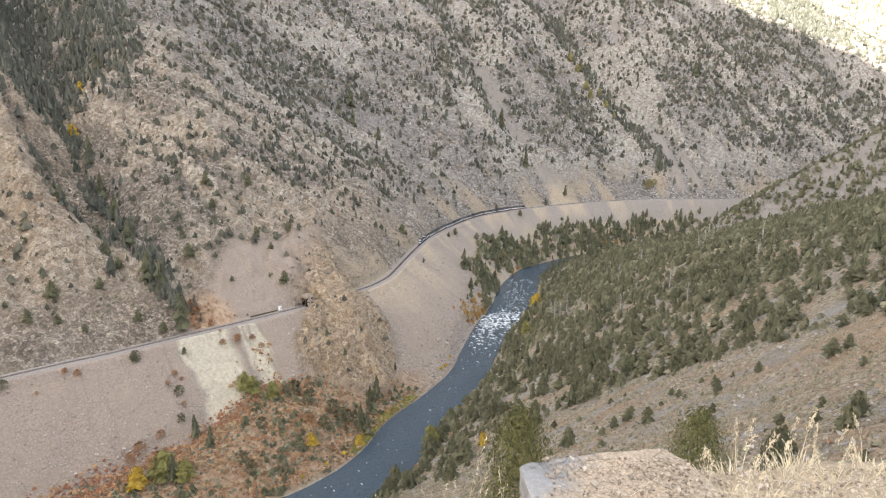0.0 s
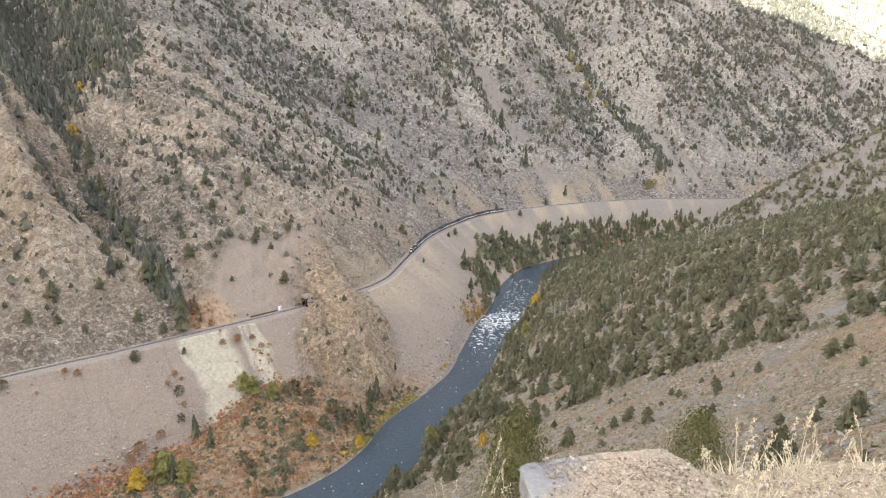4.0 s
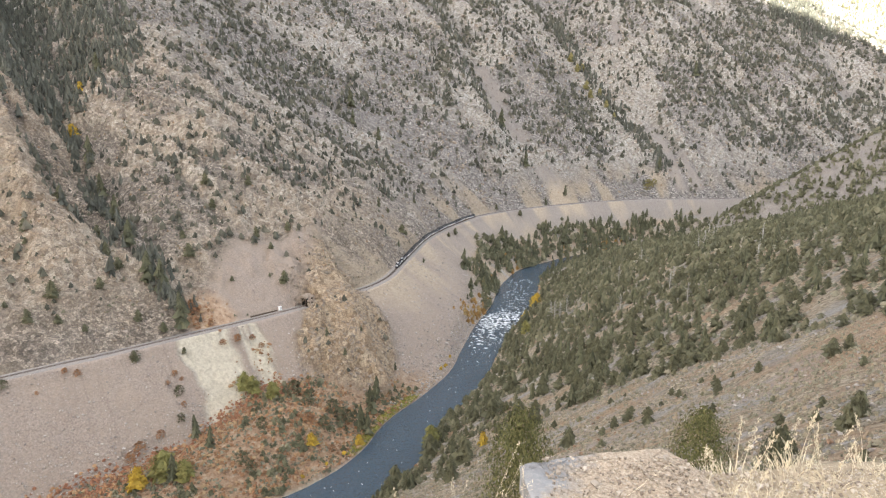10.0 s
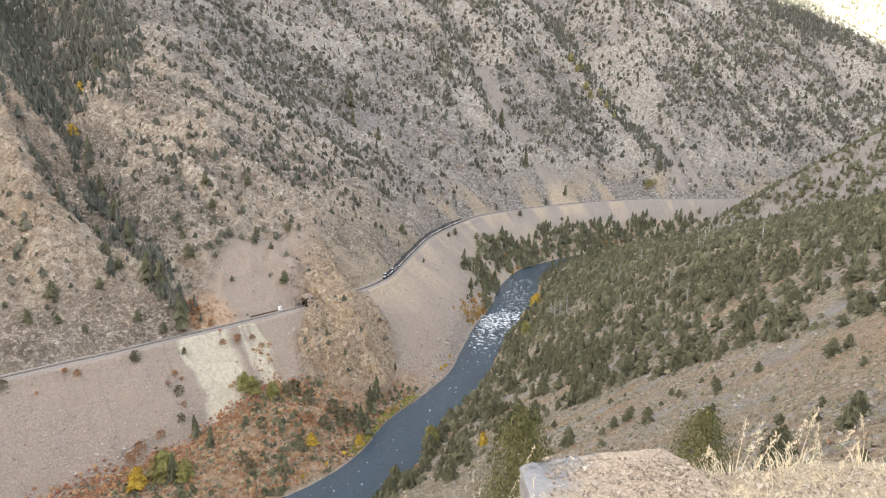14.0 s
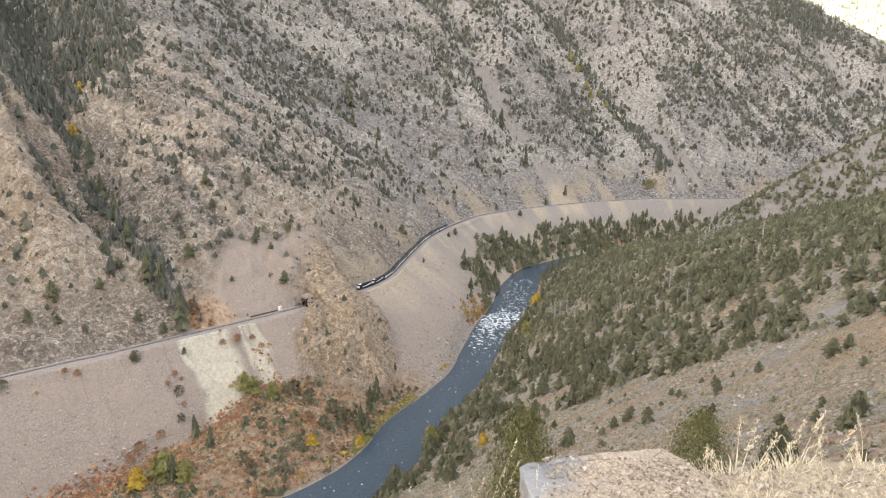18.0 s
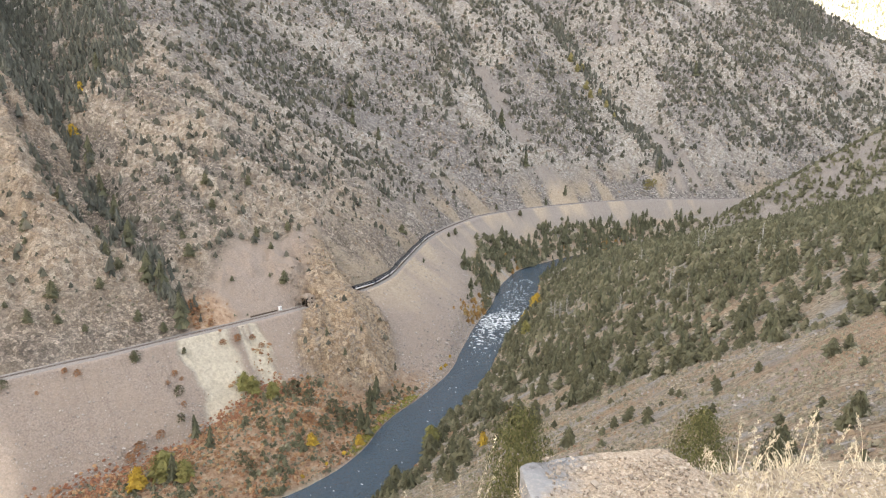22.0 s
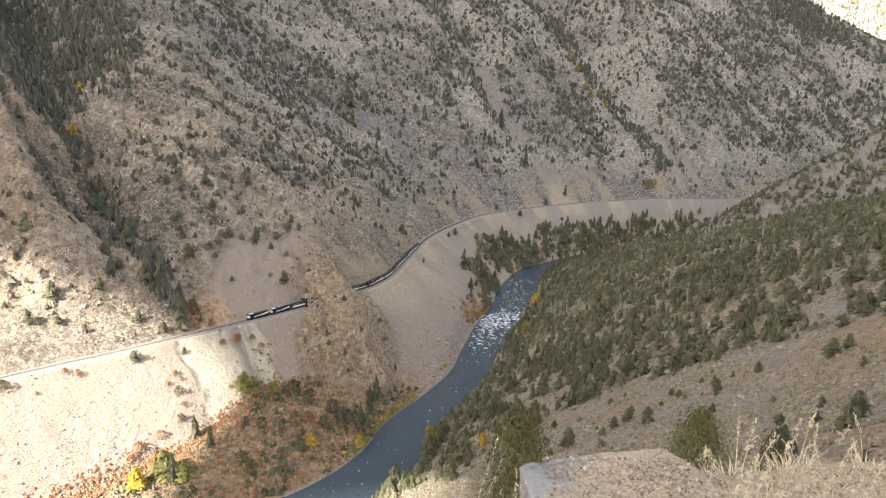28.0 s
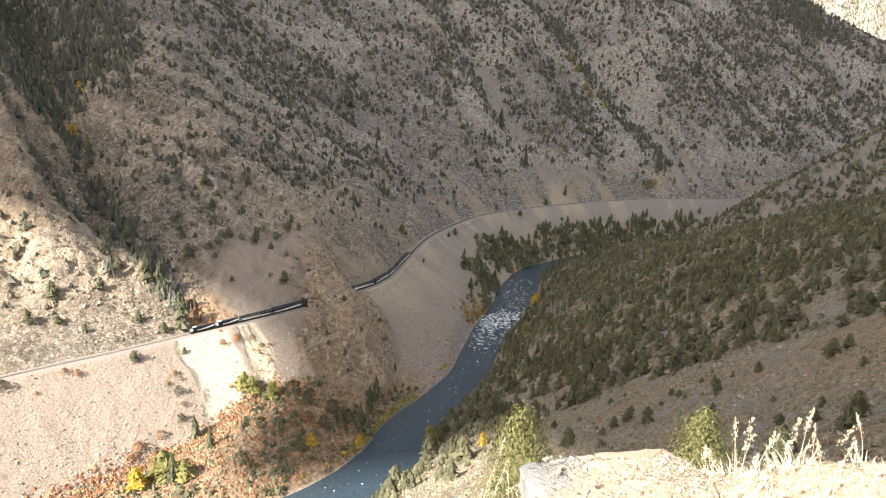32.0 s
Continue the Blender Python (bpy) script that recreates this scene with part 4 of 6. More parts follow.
def build_plants():
    x, y = sow(70000, -800, 1150, 430, 1750, wall_trees)
    h = (2.6 + 5.6 * RNG.rand(len(x)) ** 1.6) * (0.9 + 0.3 * smooth(700, 1400, y))
    scatter("hillside_junipers", x, y, h, FAR_JUNIPER, HAZY_JUNIPER, "scattered dark green junipers on the stony slopes", "trees", 1.05)
    x, y = sow(32000, -600, 900, 430, 1500, lambda x, y, f: 0.7 * (f["dr"] > 0) * (f["dt"] > 8) * (1 - 0.8 * classes(x, y, f)["talus"]) * np.where(f["dg"] > 8, 0.6, 1))
    scatter("hillside_brush", x, y, 0.7 + 1.1 * RNG.rand(len(x)), [tiered(2, 6, RNG, "dome") for _ in range(6)], SAGE, "low dry brush on the stony slopes", "brush", 1.2)
    x, y = sow(15000, 850, 1900, 1900, 2800, lambda x, y, f: np.clip(0.55 + 0.9 * fbm(x, y, 150, 3, 63.0) - 0.0006 * np.maximum(x - 1300, 0), 0, 1))
    scatter("far_hill_trees", x, y, 5 + 6 * RNG.rand(len(x)), [tiered(3, 6, RNG, "juniper", 0.8) for _ in range(5)], HILL_GOLD, "golden green trees on the far sunny hillside", "trees", 1.1)
    x, y = sow(6000, 640, 900, 1420, 1700, lambda x, y, f: 0.3 * smooth(95, 30, np.hypot(x - 775, (y - 1560) * 0.8) + 30 * fbm(x, y, 60, 3, 66.0)))
    scatter("ridge_conifers", x, y, 8 + 9 * RNG.rand(len(x)), FAR_CONE, HAZY_FIR, "dark conifers below the ridge", "trees")
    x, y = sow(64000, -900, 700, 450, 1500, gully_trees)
    scatter("gully_conifers", x, y, 6 + 10 * RNG.rand(len(x)) ** 1.4, FAR_CONE, HAZY_FIR, "dark conifers filling the side gullies", "trees")
    x, y = sow(14000, -300, 900, 600, 1700, lambda x, y, f: 0.5 * wall_trees(x, y, f))
    scatter("hillside_firs", x, y, 5 + 9 * RNG.rand(len(x)) ** 1.5, FAR_CONE, HAZY_FIR, "single dark firs on the stony slopes", "trees")
    x, y = sow(27000, -40, 760, 140, 1010, slope_trees)
    near = (y < 480)
    scatter("slope_junipers", x[near], y[near], 2.8 + 4.2 * RNG.rand(near.sum()), MID_JUNIPER, JUNIPER, "dense olive green junipers on the slope", "trees", 1.1)
    far = ~near
    scatter("bench_junipers", x[far], y[far], 3.2 + 4.8 * RNG.rand(far.sum()), SLOPE_FAR, JUNIPER, "dense olive green junipers on the far slope", "trees", 1.08)
    x, y = sow(5200, -40, 760, 240, 1000, lambda x, y, f: 0.5 * slope_trees(x, y, f))
    scatter("slope_firs", x, y, 6 + 8 * RNG.rand(len(x)) ** 2, MID_CONE_LIGHT, CONIFER, "dark firs standing among the junipers", "trees")
    x, y = sow(1500, -30, 240, 40, 340, open_trees)
    scatter("open_slope_junipers", x, y, 1.6 + 2.2 * RNG.rand(len(x)), MID_JUNIPER, JUNIPER, "low round junipers dotted over the open slope", "trees", 1.2)
    x, y = sow(42000, -30, 260, 30, 350, sage_tufts)
    scatter("sagebrush", x, y, 0.40 + 0.80 * RNG.rand(len(x)) ** 2, [tiered(2, 6, RNG, "dome") for _ in range(8)], SAGE_SLOPE, "grey sagebrush and rusty tufts on the dry slope", "brush", 1.2)
    x, y = sow(1500, 30, 190, 90, 300, lambda x, y, f: (f["dr"] < 0) * np.clip(0.9 * fbm(x * 0.4, y, 16, 3, 49.0) - 0.1, 0, 1))
    scatter("rusty_tufts", x, y, 0.5 + 1.0 * RNG.rand(len(x)) ** 2, [tiered(3, 7, RNG, "dome") for _ in range(6)], RUST_TUFT, "rusty brown tufts on the dry slope", "brush", 1.3)
    x, y = sow(17000, -260, -20, 300, 480, bench_brush)
    scatter("autumn_brush", x, y, 0.6 + 1.5 * RNG.rand(len(x)) ** 2, FAR_BUSH, AUTUMN, "rust orange autumn brush on the river flat", "brush", 1.3)
    x, y = sow(15000, -260, -20, 300, 480, lambda x, y, f: 0.7 * bench_brush(x + 40, y + 25, f) * (classes(x, y, f)["bench"] > 0.3))
    scatter("flat_sagebrush", x, y, 0.6 + 1.0 * RNG.rand(len(x)), [tiered(3, 7, RNG, "dome") for _ in range(6)], SAGE_GREEN, "grey sagebrush on the river flat", "brush", 1.3)
    x, y = sow(9000, -230, -90, 320, 450, lambda x, y, f: (f["dr"] > 0) * smooth(8, 2, np.abs(f["flat"] + 1.5) + 3 * fbm(x, y, 20, 3, 65.0)) * (f["dt"] < -20) * 0.8)
    scatter("red_brush", x, y, 0.6 + 1.1 * RNG.rand(len(x)), FAR_BUSH, RED_BRUSH, "rust red brush along the foot of the scree", "brush", 1.3)
    x, y = sow(40000, 0, 700, 200, 960, lambda x, y, f: 0.8 * slope_trees(x, y, f))
    scatter("slope_brush", x, y, 0.9 + 1.5 * RNG.rand(len(x)), [tiered(2, 7, RNG, "dome") for _ in range(6)], SAGE_GREEN, "grey-green brush between the junipers", "brush", 1.4)
    x, y = sow(2600, -260, -20, 300, 480, bench_green)
    scatter("river_flat_shrubs", x, y, 1.8 + 2.6 * RNG.rand(len(x)), SLOPE_FAR, JUNIPER, "green shrubs among the autumn brush", "brush", 1.3)
    x, y = sow(9000, -20, 430, 590, 1020, bank_wood)
    scatter("river_bank_firs", x, y, 6 + 12 * RNG.rand(len(x)) ** 1.5, MID_CONE, CONIFER, "dark firs along the river bank", "trees")
    x, y = sow(16000, -20, 430, 590, 1020, bank_wood)
    scatter("river_bank_shrubs", x, y, 3.5 + 6 * RNG.rand(len(x)), SLOPE_FAR, JUNIPER, "dull green shrubs between the bank firs", "brush", 1.2)
    x, y = sow(7000, 0, 330, 600, 960, lambda x, y, f: (f["dr"] > 0) * smooth(24, 6, f["bank"]) * np.maximum(0.5 * (fbm(x, y, 20, 2, 57.0) > 0.05), smooth(34, 20, np.hypot(x - 36, y - 648))))
    scatter("bank_autumn_shrubs", x, y, 2.4 + 3.6 * RNG.rand(len(x)), SLOPE_FAR, ORANGE_BRUSH, "golden brown shrubs beside the river bend", "brush", 1.2)
    x, y = sow(5200, -320, 60, 300, 760, lambda x, y, f: (f["dr"] > 0) * smooth(12, 3, f["bank"]) * 0.35 * (fbm(x, y, 30, 2, 55.0) > 0.1))
    scatter("bank_willows", x, y, 1.2 + 2.4 * RNG.rand(len(x)), FAR_BUSH, YELLOW, "yellow and orange willows at the water's edge", "brush", 1.0)
    x, y = sow(26000, -60, 5, 370, 480, lambda x, y, f: (f["dr"] > 0) * smooth(8, 5, f["bank"]) * smooth(380, 395, y) * smooth(474, 462, y))
    scatter("bank_grass", x, y, 0.5 + 0.6 * RNG.rand(len(x)), [tuft(8, "bush", 0.4, RNG) for _ in range(4)], BANK_GRASS, "yellow-green grass on the river bank", "grass", 1.2)
    x, y = sow(5200, -60, 140, 330, 800, lambda x, y, f: (f["dr"] < 0) * smooth(9, 2, f["bank"]) * 0.35 * (fbm(x, y, 24, 2, 56.0) > 0.0))
    scatter("far_bank_willows", x, y, 1.2 + 2.6 * RNG.rand(len(x)), FAR_BUSH, AUTUMN, "orange willows at the foot of the slope", "brush", 1.0)


# ---- stones ----
def stone_templates(k, rng):
    out = []
    for _ in range(k):
        bm = bmesh.new()
        bmesh.ops.create_cube(bm, size=0.75)
        bmesh.ops.triangulate(bm, faces=bm.faces)
        for v in bm.verts:
            v.co += Vector(0.19 * rng.randn(3))
            v.co.z *= 0.8
        bm.faces.ensure_lookup_table()
        bm.verts.index_update()
        out.append((np.array([v.co[:] for v in bm.verts]), np.array([[v.index for v in f.verts] for f in bm.faces])))
        bm.free()
    return out


STONES = stone_templates(6, RNG)


def stone_material(name, dark, light):
    m = Mat(name, 0.9)
    island = m.node("ShaderNodeNewGeometry").outputs["Random Per Island"]
    c = m.ramp(island, (0.0, dark), (1.0, light))
    c = m.mix(m.grey(m.noise(m.pos(), 1.1, 5, 0.65), 0.35, 0.7, 0, 0.55), c, tuple(v * 0.55 for v in dark))
    m.bump(m.noise(m.pos(), 3.0, 4), 0.2, 0.7)
    return m.color(c)


SCREE = stone_material("scree_stone", (0.28, 0.245, 0.225), (0.62, 0.56, 0.50))
GRAVEL = stone_material("brown_gravel", (0.24, 0.185, 0.14), (0.80, 0.70, 0.58))
CRAG = stone_material("crag_rock", (0.26, 0.215, 0.172), (0.50, 0.42, 0.345))


def strew(name, x, y, size, material, label, tall=1.0, sink=0.25):
    z = ground_z(x, y)
    verts, faces, base = [], [], 0
    pick = RNG.randint(0, len(STONES), len(x))
    for k, (v, f) in enumerate(STONES):
        m = np.nonzero(pick == k)[0]
        a = RNG.rand(len(m)) * 6.283
        c, s = np.cos(a)[:, None], np.sin(a)[:, None]
        w = size[m][:, None]
        st = (0.7 + 0.6 * RNG.rand(len(m)))[:, None]
        X = x[m][:, None] + w * st * (v[:, 0] * c - v[:, 1] * s)
        Y = y[m][:, None] + w * (v[:, 0] * s + v[:, 1] * c)
        Z = z[m][:, None] + w * tall * (v[:, 2] + 0.5 - sink)
        verts.append(np.stack([X, Y, Z], -1).reshape(-1, 3))
        faces.append((np.arange(len(m))[:, None, None] * len(v) + f[None]).reshape(-1, 3) + base)
        base += len(m) * len(v)
    me = mesh_of(name, np.vstack(verts), np.vstack(faces), [material])
    return tagged(new(name, me), label, "stones", kind="stuff")


def build_stones():
    def scree(x, y, f):
        c = classes(x, y, f)
        return c["talus"] * (0.16 + 0.84 * smooth(24, 3, -f["flat"])) * (f["dt"] < -6)

    def crags(x, y, f):
        c = classes(x, y, f)
        n = ridged(f["st"] + 0.12 * f["dt"], f["dt"] * 0.45, 55, 3, 13.0)
        wall = (f["dr"] > 0) * (f["dt"] > 10) * smooth(0.1, 1.0, f["ravine"] + 0.5 * n)
        return np.clip(np.maximum(wall * 0.8 * (1 - c["talus"]), 0.95 * smooth(-4, 2, f["knob"])), 0, 1)

    x, y = sow(60000, -300, 60, 300, 760, scree)
    strew("scree_stones", x, y, 0.45 + 1.1 * RNG.rand(len(x)) ** 3, SCREE, "pale angular stones lying on the scree")
    x, y = sow(14000, -40, 80, 440, 720, lambda x, y, f: (f["dr"] > 0) * smooth(17, 2, f["bank"]) * 0.9)
    strew("bank_boulders", x, y, 0.6 + 1.3 * RNG.rand(len(x)) ** 2, SCREE, "pale boulders along the water's edge")
    x, y = sow(40000, -420, 200, 420, 800, crags)
    strew("crags", x, y, 0.7 + 1.8 * RNG.rand(len(x)) ** 2.5, CRAG, "broken rock outcrops on the mountainside", 1.3, 0.5)
    x, y = sow(26000, -500, 1000, 800, 1600, crags)
    strew("high_crags", x, y, 1.4 + 3.0 * RNG.rand(len(x)) ** 2.5, CRAG, "broken rock ribs high on the mountainside", 1.3, 0.5)
    x, y = sow(16000, -20, 240, 30, 340, lambda x, y, f: (f["dr"] < 0) * 0.85 * smooth(-0.2, 0.4, fbm(x * 0.15, y, 12, 3, 69.0)) * smooth(20, -20, y - 342 + 0.0042 * x * x))
    strew("slope_stones", x, y, 0.3 + 0.9 * RNG.rand(len(x)) ** 3, SCREE, "small pale stones on the dry slope")


build_plants()
build_stones()


# ---- single trees ----
def limb(bm, a, b, r0, r1, n=6):
    d = Vector(b) - Vector(a)
    m = Matrix.Translation((Vector(a) + Vector(b)) / 2) @ d.to_track_quat("Z", "Y").to_matrix().to_4x4()
    bmesh.ops.create_cone(bm, cap_ends=True, segments=n, radius1=r0, radius2=r1, depth=d.length, matrix=m)


def tree(name, label, category, shape, leaves, leaf, material, group, rng, width=1.0):
    """A tree one metre high: trunk with limbs, and a crown of many leaf clumps."""
    t = empty(name, label, category, group)
    bm = bmesh.new()
    lean = 0.02 * rng.randn(2)
    limb(bm, (0, 0, -0.08), (lean[0], lean[1], 0.75), 0.028, 0.006, 7)
    for k in range(7):
        a, h = k * 2.4 + rng.rand(), 0.15 + 0.09 * k
        r = 0.20 * (1 - h) + 0.05
        limb(bm, (lean[0] * h, lean[1] * h, h), (width * r * math.cos(a), width * r * math.sin(a), h + 0.08), 0.009, 0.003, 5)
    part("trunk", bm, BARK, t, "brown bark trunk with limbs")
    v = tuft(leaves, shape, leaf, rng)
    if leaves < 1000:
        kind, wide = {"cone": ("fir", 0.9), "egg": ("juniper", 1.05), "bush": ("", 1)}[shape]
        if shape != "bush":
            v = np.vstack([tiered(10, 12, rng, kind, wide), v * (0.92, 0.92, 1.0)])
    v[:, :2] *= width
    me = mesh_of("crown", v, np.arange(len(v)).reshape(-1, 3), [material], dict(tint=np.full(len(v), 0.45 + 0.2 * rng.rand())))
    c = new("crown", me)
    c.parent = t
    return t


def plant(kinds, places, label=""):
    """Copies of the kinds at (x, y, height)."""
    z = ground_z([p[0] for p in places], [p[1] for p in places])
    for (x, y, h), g in zip(places, z):
        k = kinds[RNG.randint(len(kinds))]
        ob = copy_thing(k, pose(x, y, g - 0.01 * h, 0, 0, 360 * RNG.rand()))
        w = h * (0.88 + 0.25 * RNG.rand())
        ob.scale = (w, w, h)
        if label:
            ob["label"] = label


def drop_kinds(kinds):
    for k in kinds:
        for o in (*k.children_recursive, k):
            bpy.data.objects.remove(o)


SPRUCE_PLACES = [(24, 742, 24), (-155, 388, 15), (-141, 376, 15), (-155, 351, 17), (-55, 417, 18), (-48, 456, 18), (-51, 440, 20), (-50, 412, 17),
                 (-218, 486, 25), (-207, 482, 24), (-186, 459, 26), (-246, 522, 22), (-273, 560, 24), (-305, 603, 25), (-330, 639, 25), (-369, 752, 21), (46, 324, 12)]
BANK_SPRUCE_PLACES = [(70, 838, 18), (77, 870, 20), (89, 866, 20), (113, 878, 24), (137, 888, 27), (168, 915, 28), (192, 922, 28), (223, 951, 22), (253, 960, 20),
                      (136, 812, 16), (147, 822, 18), (158, 833, 15), (168, 843, 18), (178, 852, 16), (190, 862, 18), (128, 806, 13), (203, 872, 16),
                      (46, 724, 16), (66, 796, 17), (62, 815, 15), (76, 592, 18), (30, 700, 14), (44, 745, 19)]
SPUR_JUNIPER_PLACES = [(-269, 418, 14), (-265, 442, 18), (-254, 426, 10), (-241, 460, 12), (-238, 428, 8), (-212, 450, 12), (-195, 450, 10), (-286, 424, 6),
                       (-302, 482, 14), (-296, 471, 7), (-301, 531, 17), (-272, 525, 16), (-253, 498, 16), (-240, 488, 14), (-201, 416, 8.5), (-176, 435, 6.4)]
FACE_JUNIPER_PLACES = [(-165, 513, 7.2), (-140, 531, 6), (-158, 564, 15), (-127, 526, 17), (-176, 612, 15), (-208, 594, 16), (-198, 578, 13), (-199, 518, 18), (-210, 537, 11),
                       (-144, 555, 10), (-136, 585, 13), (-45, 732, 15), (-35, 825, 9), (-41, 734, 10), (-62, 754, 10), (107, 934, 13), (74, 936, 11), (15, 810, 13), (7, 795, 9)]
HIGH_FIR_PLACES = [(-46, 690, 7), (-72, 754, 11), (-20, 680, 5.5), (-102, 520, 5), (-131, 984, 26), (-124, 954, 21), (-88, 938, 20), (95, 1120, 30), (125, 1032, 25), (150, 984, 12),
                   (183, 1012, 17), (348, 1095, 21), (466, 1300, 28), (-37, 492, 6.5), (-72, 470, 6), (-63, 495, 5), (-86, 477, 6.5)]
SLOPE_JUNIPER_PLACES = [(-28, 316, 15), (50, 247, 11), (49, 327, 11), (75, 228, 9), (73, 247, 7), (67, 244, 6.5), (88, 327, 10), (106, 294, 10), (117, 272, 6), (115, 232, 5.4),
                        (128, 275, 7), (130, 205, 7), (125, 205, 8), (85, 128, 7.5), (78, 120, 7), (83, 139, 3.9), (102, 235, 6.4), (93, 248, 4.4), (135, 257, 7), (157, 238, 5)]
LOW_JUNIPER_PLACES = [(-8, 372, 16), (11, 320, 15), (4, 281, 12), (59, 374, 12), (74, 351, 11), (30, 384, 13), (45, 418, 14), (91, 374, 13), (63, 115, 5), (-27, 346, 14)]
YELLOW_PLACES = [(-362, 675, 13), (-378, 730, 12), (-173, 344, 14), (-82, 387, 8), (22, 338, 8), (-54, 398, 8), (95, 690, 10), (98, 680, 12), (81, 632, 9), (93, 671, 9)]
HIGH_ASPEN_PLACES = [(248, 1372, 26), (256, 1345, 24), (267, 1353, 22), (266, 1300, 24), (270, 1280, 22), (288, 1287, 22), (296, 1262, 20), (306, 1240, 19)]
GREEN_LEAF_PLACES = [(-162, 354, 17), (-148, 351, 12), (-129, 429, 13), (-116, 430, 11), (-135, 429, 12), (73, 568, 12), (-7, 394, 15)]


RUST_SHRUB_PLACES = [(-234, 392, 5.7), (-227, 394, 7.3), (-242, 375, 4.0), (-177, 418, 6.5), (-172, 417, 4.9), (-179, 411, 4.8), (-166, 402, 5.6), (-147, 459, 9.4), (-138, 465, 6.0), (-155, 452, 7.6), (-131, 462, 6.0), (-181, 472, 11.4), (-185, 478, 10.7), (-169, 470, 6.1), (-181, 369, 10.0), (-184, 362, 9.9), (-173, 380, 8.5), (-88, 406, 10.1), (-69, 387, 7.5)]
GREEN_SHRUB_PLACES = [(-201, 416, 9.8), (-171, 408, 8.8), (-165, 393, 7.8), (-259, 370, 8.8), (-118, 363, 9.5), (-112, 358, 9.4), (-114, 392, 9.9), (-103, 435, 13.9), (-91, 424, 12.8), (-75, 426, 12.0), (-68, 420, 11.9), (-77, 406, 10.1), (-63, 420, 11.9), (-39, 462, 4.3)]
DEAD_WOOD = simple("dead_grey_wood", (0.36, 0.34, 0.32), 0.9, 0, 0.2, 4)
DEAD_PLACES = [(94, 566, 16), (96, 556, 17), (99, 548, 15), (104, 545, 16), (230, 585, 15), (215, 560, 13), (260, 640, 15), (275, 690, 16), (290, 705, 15), (310, 720, 14),
               (165, 470, 13), (160, 462, 13), (150, 400, 12), (205, 430, 12), (150, 560, 15), (180, 600, 15), (128, 470, 13), (240, 500, 13)]


